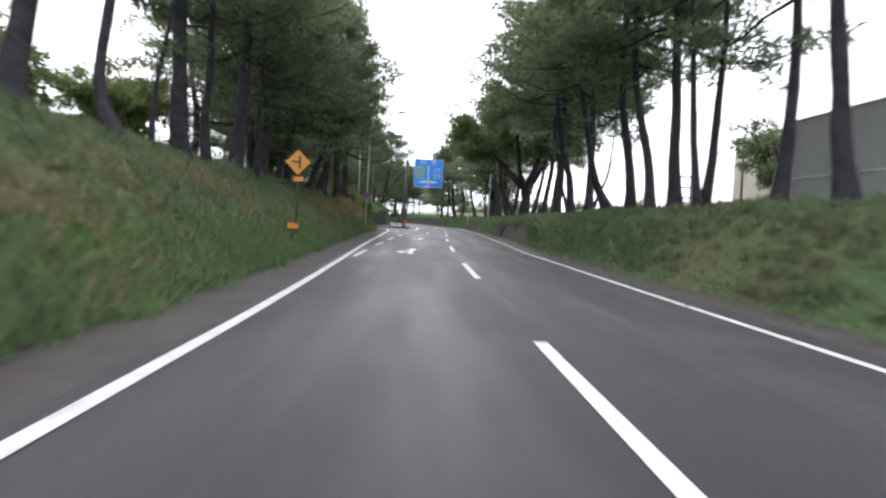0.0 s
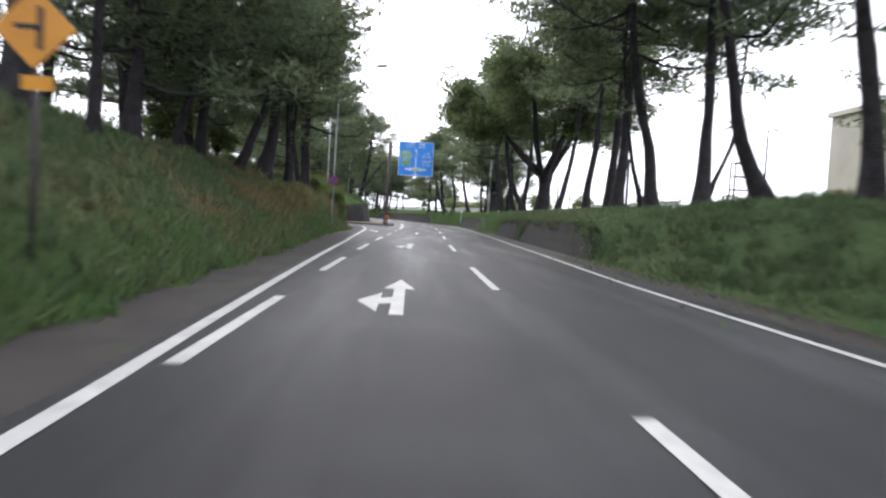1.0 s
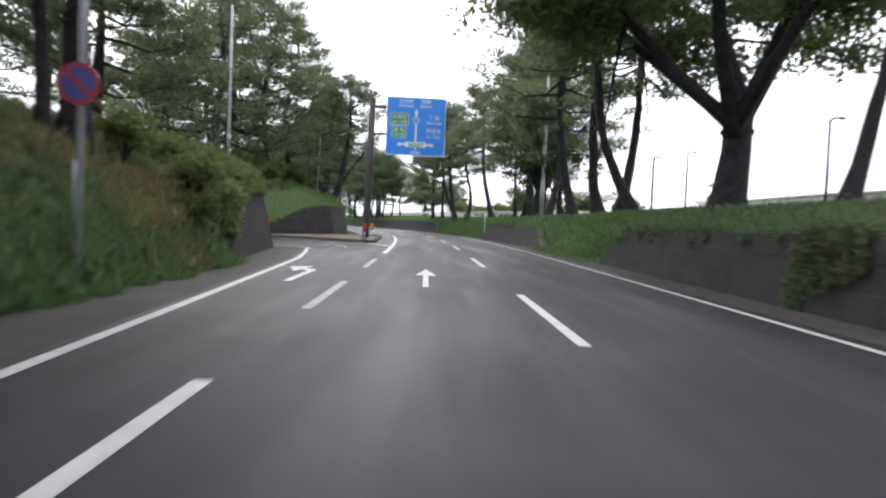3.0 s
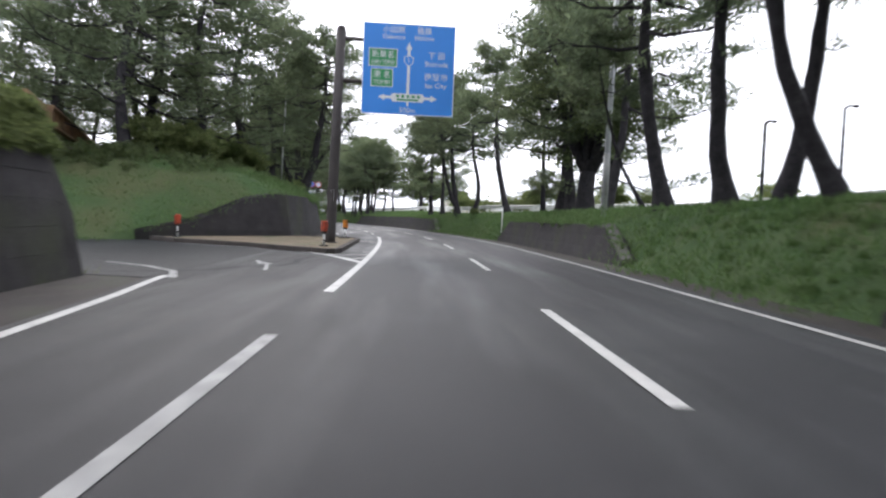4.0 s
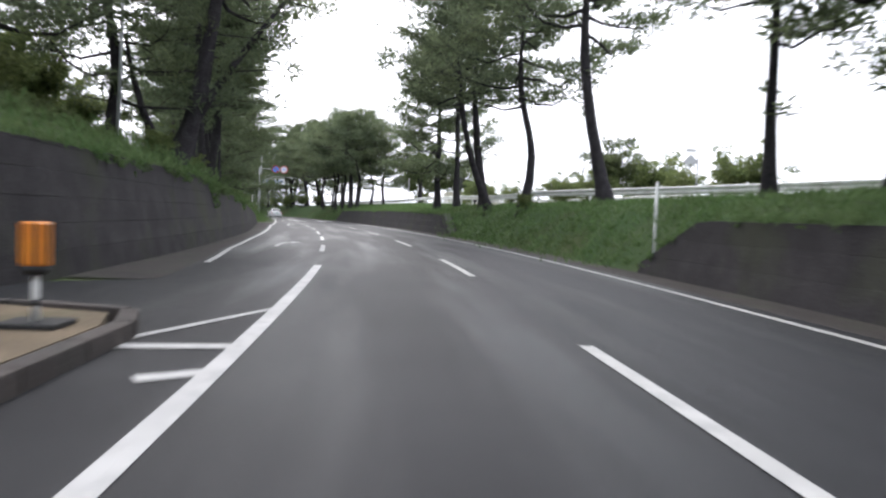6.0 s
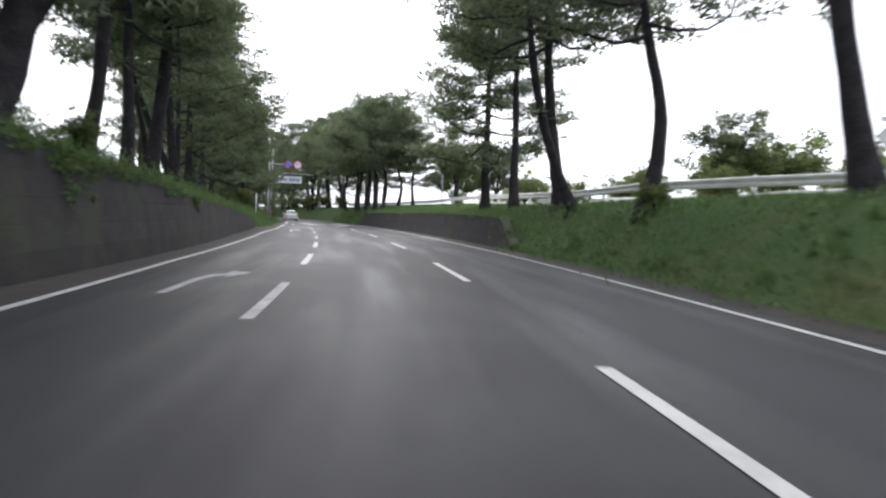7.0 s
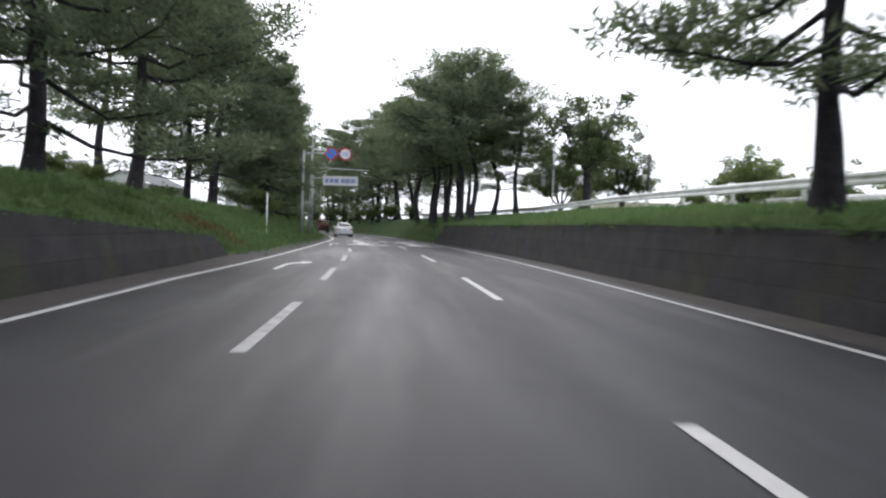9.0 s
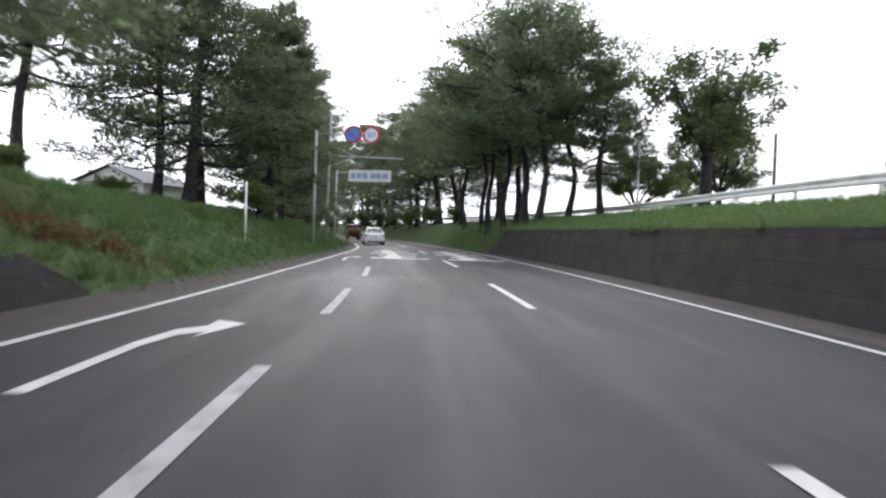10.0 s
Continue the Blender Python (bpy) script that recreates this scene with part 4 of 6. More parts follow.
for x, y, k, sc, a in ((-8.4, 37, "low", 1.0, 220), (-9.6, 40, "low2", 0.95, 80), (-10.4, 45.6, "low", 1.0, 150), (-13.5, 50, "low2", 0.95, 300), (-10.8, 50.5, "low2", 0.9, 80), (-13, 57, "low", 1.0, 40), (-14, 43, "low", 0.95, 210),
                       (-17, 69, "high", 1.0, 160), (-16.5, 74.5, "low2", 0.8, 10)):
    plant(k, x, y, sc, a)
grow(-11.2, 73.4, 0.24, (0.0, 0.1, 0.15, 0.2), "dense dark pine behind the hedge on the corner wall", 11.5, 2.6, 4.0, 34, 85)
grow(-6.6, 117.2, 0.36, (0.37, 0.7, 1.05, 1.4), "old pine dividing low into several thick leaning stems", 12.5, 6.4, 4.4, 24, forks=((0.9, 0.9, 2.6, 3.9, 6.6, 0.22), (0.4, -1.2, 0.9, -2.0, 5.0, 0.2)))
grow(-8.27, 124.6, 0.22, (0.13, 0.34, 0.39, 0.43), CROOKED, 13, 5.2, 3.2)
grow(-8.58, 128.0, 0.22, (0.07, 0.10, 0.07, 0.02), STRAIGHT, 13, 4.8, 3.2)
grow(-8.76, 130.6, 0.27, (0.07, 0.20, 0.39, 0.48), OLD, 13.5, 5.0, 3.2)
grow(-9.1, 131.0, 0.11, (0.0, -0.1, -0.5, -0.9), SLIM, 9, 3.6, 2.4, 14, 44)
grow(-9.24, 134.7, 0.12, (0.02, 0.04, 0.01, -0.03), SLIM, 12, 5.0, 2.4, 18, 46)
grow(-11.11, 139.7, 0.24, (-0.07, -0.09, -0.19, -0.32), "old pine forking low into two dark stems", 12.5, 5.2, 3.4, flare=2.2)
grow(-11.3, 139.8, 0.2, (-0.2, -0.67, -1.30, -2.07), LEANING, 11, 5.4, 3.0, 20, flare=1.8)
grow(-13.52, 148.8, 0.27, (0.06, 0.08, 0.10, 0.13), "dense pine with drooping low branches", 12.5, 1.5, 4.8, 40, 92)
DROOP = "broad dense pine with green branches hanging low over the bank"
grow(-22.9, 178.2, 0.26, (0.05, 0.1, 0.15, 0.1), DROOP, 13.5, 2.4, 5.4, 38, 62)
grow(-20.5, 177.0, 0.3, (0.1, 0.15, 0.3, 0.4), DROOP, 14, 1.6, 5.2, 44, 66)
grow(-18.9, 183.5, 0.24, (0.0, 0.1, 0.1, 0.2), DROOP, 12, 0.5, 3.8, 42, 70)
grow(-15.74, 158.0, 0.28, (0.16, 0.28, 0.34, 0.32), OLD, 11.5, 3.4, 6.0, 36, 85)
for x, y, k, sc, a in ((-13.2, 99.0, "low2", 1.1, 40), (-10.8, 104.0, "low", 1.15, 260), (-14.5, 106.5, "low2", 1.2, 330),
                       (-20.5, 108, "low", 1.05, 20), (-30, 108, "low2", 1.1, 75), (-18, 101.5, "low", 0.75, 110), (-26, 113, "low", 1.05, 310), (-17.5, 112, "low2", 1.0, 170), (-10.2, 111.5, "low2", 1.0, 145), (-9.0, 117.5, "low", 1.0, 215),
                       (-25, 171, "high", 1.0, 10), (-23.5, 184, "low2", 1.1, 130), (-20.5, 189.5, "low", 0.82, 240), (-24, 197, "low2", 0.85, 60),
                       (-25.5, 206, "low", 0.95, 170), (-29, 215, "low2", 1.2, 290), (-31, 226, "low", 1.2, 30), (-36, 238, "low2", 1.2, 105), (-40, 250, "low", 1.3, 200), (-48, 263, "low2", 1.3, 280),
                       ):
    plant(k, x, y, sc, a)

# the far end of the road, closed by trees on both sides
for s, u, k, sc, a in ((232, 7.5, "low", 1.0, 20), (240, 8.5, "low2", 1.0, 140), (249, 7.0, "low", 1.05, 260), (258, 8.0, "low2", 1.1, 70), (268, 7.0, "low", 1.1, 200), (280, 8.0, "low2", 1.15, 330),
                       (214, -8.5, "low", 0.95, 110), (222, -7.6, "low2", 1.0, 230), (231, -8.2, "low", 1.05, 350), (241, -7.6, "low2", 1.05, 90), (252, -8.0, "low", 1.1, 180), (264, -7.5, "low2", 1.15, 300), (278, -8.0, "low", 1.2, 40),
                       (300, -5.5, "low2", 1.2, 10), (300, 0.5, "low", 1.2, 130), (300, 6.0, "low2", 1.2, 250)):
    p = at(s, u)
    plant(k, p.x, p.y, sc, a)

# undergrowth and further pines behind the left bank
for x, y, k, sc, a in ((-24, 121, "low", 0.9, 30), (-20, 133, "low", 0.9, 260)):
    plant(k, x, y, sc, a)
for x, y, sc, a in ((-12, 108.5, 0.8, 0), (-15.5, 111, 0.9, 60), (-13.2, 113.5, 0.85, 270), (-11.5, 116.5, 0.8, 100), (-11.5, 120.5, 0.7, 160), (-15, 119, 1.0, 220),
                    (-6.6, 115.2, 0.3, 10), (-7.2, 122.0, 0.3, 200)):
    plant("shrub", x, y, sc, a)

# hedge-like undergrowth that closes the view along the far bends
for s, u, sc, a in ((206, -7.5, 0.7, 0), (211, -8.2, 0.8, 70), (217, -6.8, 0.7, 140), (224, -6.6, 0.75, 210), (232, -6.6, 0.8, 280), (240, -6.4, 0.8, 350), (250, -6.4, 0.9, 60), (262, -6.2, 1.0, 130),
                    (216, 8.5, 0.6, 30), (224, 7.5, 0.7, 100), (232, 6.6, 0.8, 170), (241, 6.4, 0.85, 240), (251, 6.2, 0.9, 310), (262, 6.2, 1.0, 20), (275, 6.2, 1.0, 90), (285, -4.8, 1.0, 160), (286, 1.0, 1.1, 230), (286, 5.5, 1.1, 300)):
    p = at(s, u)
    plant("shrub", p.x, p.y, sc, a)
# ---- small helpers for signs ----
def disc(name, r, mat, parent, loc, depth=0.03, seg=32, label=""):
    bm = bmesh.new()
    bmesh.ops.create_cone(bm, cap_ends=True, segments=seg, radius1=r, radius2=r, depth=depth, matrix=pose(0, 0, 0, 90, 0, 0))
    ob = part(name, bm, mat, parent, label)
    ob.matrix_local = Matrix.Translation(loc)
    return ob


def plate(name, x0, x1, z0, z1, y, depth, mat, parent, label="", bevel=0.0):
    """A flat panel that faces back along the road, its face at y."""
    bm = bmesh.new()
    box(bm, x0, x1, y, y + depth, z0, z1, bevel)
    return part(name, bm, mat, parent, label)


def lettering(name, text, size, x, z, y, mat, parent, squeeze=1.0):
    c = bpy.data.curves.new(name, "FONT")
    c.body, c.size, c.align_x, c.align_y, c.extrude = text, size, "CENTER", "CENTER", 0.003
    tmp = bpy.data.objects.new(name, c)
    scene.collection.objects.link(tmp)
    me = bpy.data.meshes.new_from_object(tmp.evaluated_get(bpy.context.evaluated_depsgraph_get()))
    bpy.data.objects.remove(tmp)
    me.materials.clear()
    me.materials.append(mat)
    ob = part(name, me, mat, parent)
    ob.matrix_local = pose(x, y, z, 90, 0, 0) @ Matrix.Diagonal((squeeze, 1, 1, 1))
    return ob


def outline_face(name, pts, y, depth, mat, parent, label=""):
    """A flat piece of the given outline in x and z, its face at y."""
    bm = bmesh.new()
    a = [bm.verts.new((px, y, pz)) for px, pz in pts]
    b = [bm.verts.new((px, y + depth, pz)) for px, pz in pts]
    bm.faces.new(a)
    bm.faces.new(list(reversed(b)))
    for i in range(len(pts)):
        j = (i + 1) % len(pts)
        bm.faces.new((a[j], a[i], b[i], b[j]))
    bmesh.ops.recalc_face_normals(bm, faces=bm.faces)
    return part(name, bm, mat, parent, label)


# ---- direction sign over the carriageway ----
sign = thing("direction_sign", (-1.72, 90.7, 0.15), "large blue direction sign on a thick brown pole", "road sign")
tube("pole", [(0, 0, -0.05), (0, 0, 0.3), (0.08, 0, 4), (0.18, 0, 8.75)], [0.21, 0.21, 0.205, 0.19], POLEDARK, sign, seg=20)
tube("pole_cap", [(0.18, 0, 8.74), (0.18, 0, 8.86)], [0.2, 0.12], POLEDARK, sign, seg=20)
bm = bmesh.new()
box(bm, -0.3, 0.3, -0.3, 0.3, -0.03, 0.025, 0.01)
part("base_plate", bm, KERB, sign)
for z in (8.35, 6.65):
    tube("arm", [(0, 0, z), (4.6, 0.02, z + 0.02)], [0.085, 0.07], POLEDARK, sign)
plate("sticker", -0.01, 0.09, 1.7, 2.22, -0.2, 0.02, SIGNWHITE, sign, "small white sticker")
X0, X1, B0, B1, FY = 1.08, 4.85, 5.35, 9.05, -0.16
panel = plate("panel", X0, X1, B0, B1, FY, 0.05, SIGNBLUE, sign, "blue panel with white lettering")
for a, b, c, d in ((X0, X1, B1 - 0.03, B1), (X0, X1, B0, B0 + 0.03), (X0, X0 + 0.03, B0, B1), (X1 - 0.03, X1, B0, B1)):
    plate("border", a, b, c, d, FY - 0.004, 0.004, SIGNWHITE, panel)
W_, H_ = X1 - X0, B1 - B0
sx = lambda a: X0 + W_ * a
sz = lambda a: B1 - H_ * a
F1 = FY - 0.006
lettering("lettering", "小田原", 0.31, sx(0.33), sz(0.075), F1, SIGNWHITE, panel)
lettering("lettering", "箱根", 0.31, sx(0.66), sz(0.075), F1, SIGNWHITE, panel)
lettering("lettering", "Odawara", 0.25, sx(0.33), sz(0.15), F1, SIGNWHITE, panel)
lettering("lettering", "Hakone", 0.25, sx(0.66), sz(0.15), F1, SIGNWHITE, panel)
for top, rows, w in ((0.28, ("新東名", "SHIN TOMEI"), 0.31), (0.5, ("東 名", "TOMEI"), 0.24)):
    cx = 0.22 if w > 0.3 else 0.215
    green = plate("green_panel", sx(cx - w / 2), sx(cx + w / 2), sz(top + 0.2), sz(top), FY - 0.008, 0.008, SIGNGREEN, panel, "green motorway panel")
    for a, b, c, d in ((cx - w / 2, cx + w / 2, top + 0.008, top), (cx - w / 2, cx + w / 2, top + 0.2, top + 0.192), (cx - w / 2, cx - w / 2 + 0.008, top + 0.2, top), (cx + w / 2 - 0.008, cx + w / 2, top + 0.2, top)):
        plate("border", sx(a), sx(b), sz(c), sz(d), FY - 0.011, 0.003, SIGNWHITE, panel)
    lettering("lettering", rows[0], 0.31, sx(cx), sz(top + 0.07), FY - 0.013, SIGNWHITE, panel)
    lettering("lettering", rows[1], 0.24, sx(cx), sz(top + 0.152), FY - 0.013, SIGNWHITE, panel, 0.72 if w > 0.3 else 0.95)
lettering("lettering", "下 田", 0.31, sx(0.8), sz(0.34), F1, SIGNWHITE, panel)
lettering("lettering", "Shimoda", 0.28, sx(0.8), sz(0.43), F1, SIGNWHITE, panel)
lettering("lettering", "伊豆市", 0.33, sx(0.8), sz(0.575), F1, SIGNWHITE, panel)
lettering("lettering", "Izu City", 0.28, sx(0.8), sz(0.665), F1, SIGNWHITE, panel)
lettering("lettering", "500m", 0.3, sx(0.5), sz(0.95), F1, SIGNWHITE, panel)
outline_face("arrow", [(sx(a), sz(b)) for a, b in ((0.485, 0.78), (0.515, 0.78), (0.515, 0.28), (0.535, 0.28), (0.5, 0.2), (0.465, 0.28), (0.485, 0.28))], F1, 0.004, SIGNWHITE, panel)
for k in (1, -1):
    f = lambda a: sx(0.5 + k * a)
    outline_face("arrow", [(f(a), sz(b)) for a, b in ((0.17, 0.795), (0.25, 0.795), (0.25, 0.775), (0.32, 0.81), (0.25, 0.845), (0.25, 0.825), (0.17, 0.825))], F1, 0.004, SIGNWHITE, panel)
outline_face("route_bar", [(sx(a), sz(b)) for a, b in ((0.31, 0.81), (0.335, 0.765), (0.665, 0.765), (0.69, 0.81), (0.665, 0.855), (0.335, 0.855))], F1 - 0.003, 0.004, SIGNWHITE, panel, "white bar with unreadable green lettering")
for i in range(5):
    plate("lettering_bar", sx(0.375 + 0.056 * i), sx(0.41 + 0.056 * i), sz(0.81), sz(0.78), F1 - 0.007, 0.003, SIGNGREEN, panel)
plate("lettering_bar", sx(0.38), sx(0.62), sz(0.842), sz(0.822), F1 - 0.007, 0.003, SIGNGREEN, panel)
plate("arrow_stem", sx(0.488), sx(0.512), sz(0.9), sz(0.858), F1, 0.004, SIGNWHITE, panel)
outline_face("route_shield", [(sx(0.5 + a), sz(0.4 + b)) for a, b in ((-0.055, -0.035), (0, -0.06), (0.055, -0.035), (0.045, 0.03), (0, 0.07), (-0.045, 0.03))], F1 - 0.004, 0.003, SIGNWHITE, panel)
outline_face("route_shield_face", [(sx(0.5 + a * 0.85), sz(0.4 + b * 0.85)) for a, b in ((-0.055, -0.035), (0, -0.06), (0.055, -0.035), (0.045, 0.03), (0, 0.07), (-0.045, 0.03))], F1 - 0.007, 0.003, SIGNBLUE, panel)
lettering("lettering", "1", 0.24, sx(0.5), sz(0.4), F1 - 0.009, SIGNWHITE, panel)

# ---- no-parking sign on a tall grey pole ----
zb = stand(-4.27, 56.9)
np_sign = thing("no_parking_sign", (-4.25, 56.9, zb), "round blue and red no-parking sign on a grey street lamp pole", "road sign")
tube("pole", [(0, 0, -0.3), (0.05, 0, 5.0 - zb), (0.12, 0, 8.6 - zb), (0.45, 0, 9.3 - zb)], [0.06, 0.052, 0.045, 0.04], STEEL, np_sign)
tube("lamp_arm", [(0.44, 0, 9.28 - zb), (1.1, 0, 9.75 - zb), (2.3, 0, 9.95 - zb)], [0.04, 0.035, 0.03], STEEL, np_sign)
v, f = tube_data([(2.2, 0, 9.93 - zb), (2.35, 0, 9.95 - zb), (2.75, 0, 9.99 - zb), (2.95, 0, 10.0 - zb)], [0.05, 0.1, 0.12, 0.04], 10)
part("lamp_head", mesh_from("lamp_head", v, f, STEEL, True), STEEL, np_sign, "grey street lamp head")
tube("lower_sleeve", [(0, 0, 0.9), (0, 0, 1.75)], 0.056, WHITE, np_sign, "white sleeve")
rim = disc("rim", 0.3, SIGNRED, np_sign, (0.02, -0.075, 3.03 - zb), label="red rim")
disc("face", 0.235, SIGNPURPLE, np_sign, (0.02, -0.096, 3.03 - zb), 0.01, label="blue face")
b = plate("bar", -0.23, 0.23, -0.03, 0.03, -0.006, 0.006, SIGNRED, np_sign, "red diagonal bar")
b.matrix_local = pose(0.02, -0.1, 3.03 - zb, 0, 45, 0)
for z in (2.9, 3.16):
    plate("clamp", -0.06, 0.06, z - zb - 0.02, z - zb + 0.02, -0.06, 0.11, STEEL, np_sign)

# ---- yellow warning sign ----
zb = stand(-4.08, 23.3)
warn = thing("warning_sign", (-4.08, 23.3, zb), "yellow diamond side-road warning sign on a dark post", "road sign")
tube("post", [(0, 0, -0.3), (0, 0, 3.15 - zb)], 0.035, POLEDARK, warn)
dz, r = 2.97 - zb, 0.44
outline_face("border", [(r, dz), (0, dz + r), (-r, dz), (0, dz - r)], -0.06, 0.02, BLACK, warn)
r = 0.425
outline_face("panel", [(r, dz), (0, dz + r), (-r, dz), (0, dz - r)], -0.066, 0.006, SIGNYELLOW, warn, "orange-yellow diamond panel")
plate("symbol", 0.03, 0.095, dz - 0.22, dz + 0.22, -0.071, 0.004, BLACK, warn)
plate("symbol", -0.2, 0.03, dz - 0.02, dz + 0.04, -0.071, 0.004, BLACK, warn)
plate("plate", -0.12, 0.2, dz - 0.64, dz - 0.49, -0.06, 0.012, SIGNYELLOW, warn, "small plate below the diamond")
zb = stand(-3.94, 21.96)
mark = thing("delineator_post", (-3.94, 21.96, zb), "short dark post with an orange reflector in the grass", "marker post")
tube("post", [(0, 0, -0.2), (0, 0, 0.83 - zb)], 0.04, POLEDARK, mark)
plate("reflector", -0.16, 0.16, 0.76 - zb, 0.93 - zb, -0.05, 0.05, ORANGE, mark, "orange reflector", 0.01)


# ---- reflector bollards on the island ----
def bollard(x, y, mat, label, foot=0.15):
    t = thing("reflector_bollard", (x, y, 0.15), label, "bollard", "island bollards")
    bm = bmesh.new()
    box(bm, -foot, foot, -foot * 0.85, foot * 0.85, 0, 0.05, 0.015)
    part("base", bm, RUBBER, t)
    tube("stem", [(0, 0, 0.05), (0, 0, 0.5)], 0.035, WHITE, t)
    tube("stem_band", [(0, 0, 0.18), (0, 0, 0.24)], 0.037, BLACK, t)
    tube("collar", [(0, 0, 0.46), (0, 0, 0.54)], [0.1, 0.12], BLACK, t)
    v, f = tube_data([(0, 0, 0.54), (0, 0, 0.56), (0, 0, 0.9), (0, 0, 0.92)], [0.125, 0.135, 0.135, 0.11], 8)
    part("reflector_head", mesh_from("reflector_head", v, f, mat), mat, t)
    for i in range(8):
        a = math.pi * (2 * i + 1) / 8
        bm = bmesh.new()
        box(bm, -0.012, 0.012, -0.012, 0.012, 0.55, 0.91)
        rib = part("rib", bm, BLACK, t)
        rib.matrix_local = pose(0.126 * math.cos(a), 0.126 * math.sin(a), 0, 0, 0, math.degrees(a))
    return t


bollard(-1.6, 87.0, REDORANGE, "dull red reflector bollard on the island")
bollard(-1.57, 97.1, ORANGE, "bright orange reflector bollard at the island's tip", 0.26)
bollard(-7.85, 90.6, REDORANGE, "dull red reflector bollard at the far end of the island")


# ---- plain white marker posts ----
def marker(x, y, top):
    z = stand(x, y)
    t = thing("marker_post", (x, y, z), "slim white marker post standing in the grass", "marker post", "marker posts")
    tube("post", [(0, 0, -0.3), (0, 0, top - z)], 0.04, WHITE, t)
    tube("cap", [(0, 0, top - z), (0, 0, top - z + 0.03)], [0.045, 0.02], WHITE, t)


marker(8.02, 107.2, 2.25)
marker(-13.8, 168.7, 2.85)


# ---- poles ----
def pole(name, x, y, top, r0, r1, mat, label, lean=(0, 0), hook=None):
    z = stand(x, y)
    t = thing(name, (x, y, z), label, "pole")
    h = top - z
    tube("shaft", [(0, 0, -0.4), (lean[0] * h * 0.5, lean[1] * h * 0.5, h * 0.5), (lean[0] * h, lean[1] * h, h)], [r0, (r0 + r1) / 2, r1], mat, t)
    if hook:
        e = Vector((lean[0] * h, lean[1] * h, h))
        tube("arm", [e, e + Vector((hook * 0.5, 0, 0.12)), e + Vector((hook, 0, 0.14))], [r1, r1 * 0.8, r1 * 0.7], mat, t)
        bm = bmesh.new()
        box(bm, min(0, hook * 0.45), max(0, hook * 0.45), -0.1, 0.1, -0.06, 0.04, 0.02)
        lamp = part("lamp_head", bm, mat, t)
        lamp.matrix_local = Matrix.Translation(e + Vector((hook, 0, 0.12)))
    return t


gp = pole("utility_pole", 9.3, 89.3, 12.0, 0.12, 0.09, STEEL, "tall pale grey utility pole behind the retaining wall", (0.012, 0))
tube("protective_sleeve", [(0.01, 0, 0.9), (0.02, 0, 2.6)], 0.135, CONCRETE, gp, "pale lower sleeve")
pole("thin_pole", -7.8, 115.0, 11.0, 0.06, 0.05, STEEL, "thin pale pole among the pines on the bank", (0.03, 0))
pole("thin_pole", -17.9, 45.0, 11.5, 0.06, 0.05, STEEL, "thin pale pole behind the pines on the bank")
pole("lamp_post", 17.0, 68.2, 9.6, 0.12, 0.08, STEEL, "tall street lamp beyond the bank", hook=1.0)
pole("lamp_post", 16.95, 66.9, 6.4, 0.1, 0.09, BLACK, "dark thick post beyond the bank")
pole("lamp_post", 17.2, 72.8, 5.9, 0.07, 0.05, BLACK, "dark lamp post beyond the bank", hook=0.4)
pole("thin_pole", 16.9, 64.0, 9.4, 0.05, 0.04, STEEL, "thin pale pole beyond the bank")
pole("lamp_post", 17.5, 92.3, 6.2, 0.09, 0.07, BLACK, "dark lamp post by the upper road", hook=0.35)
pole("lamp_post", 17.5, 86.8, 6.0, 0.07, 0.05, BLACK, "dark lamp post by the upper road", hook=0.35)
pole("lamp_post", 24, 50, 8.6, 0.08, 0.06, BLACK, "dark lamp post by the upper road", hook=0.5)
pole("lamp_post", 25, 62, 8.4, 0.08, 0.06, BLACK, "dark lamp post by the upper road", hook=0.5)
pole("lamp_post", 4.4, 197.5, 10.5, 0.08, 0.06, STEEL, "grey street lamp behind the guard rail", hook=-0.9)
pole("black_post", 11.9, 190.9, 8.2, 0.12, 0.1, BLACK, "dark post beyond the guard rail")
pole("utility_pole", -15.9, 147.3, 12.0, 0.11, 0.08, POLEDARK, "dark utility pole behind the grass bank")

# ---- signs of the upper road, seen from behind ----
zb = stand(19.47, 129.93)
back = thing("road_sign", (19.47, 129.93, zb), "bare grey back of a diamond road sign on a steel pole", "road sign")
tube("pole", [(0, 0, -0.2), (0, 0, 7.18 - zb)], 0.05, STEEL, back)
dz = 4.98 - zb
outline_face("panel", [(0.05, dz), (-0.4, dz + 0.45), (-0.85, dz), (-0.4, dz - 0.45)], 0.06, 0.02, STEEL, back, "grey diamond panel")
plate("plate", -0.7, -0.1, dz + 0.55, dz + 0.75, 0.06, 0.02, STEEL, back)
plate("bracket", -0.45, 0.05, dz - 0.03, dz + 0.03, 0.03, 0.03, STEEL, back)

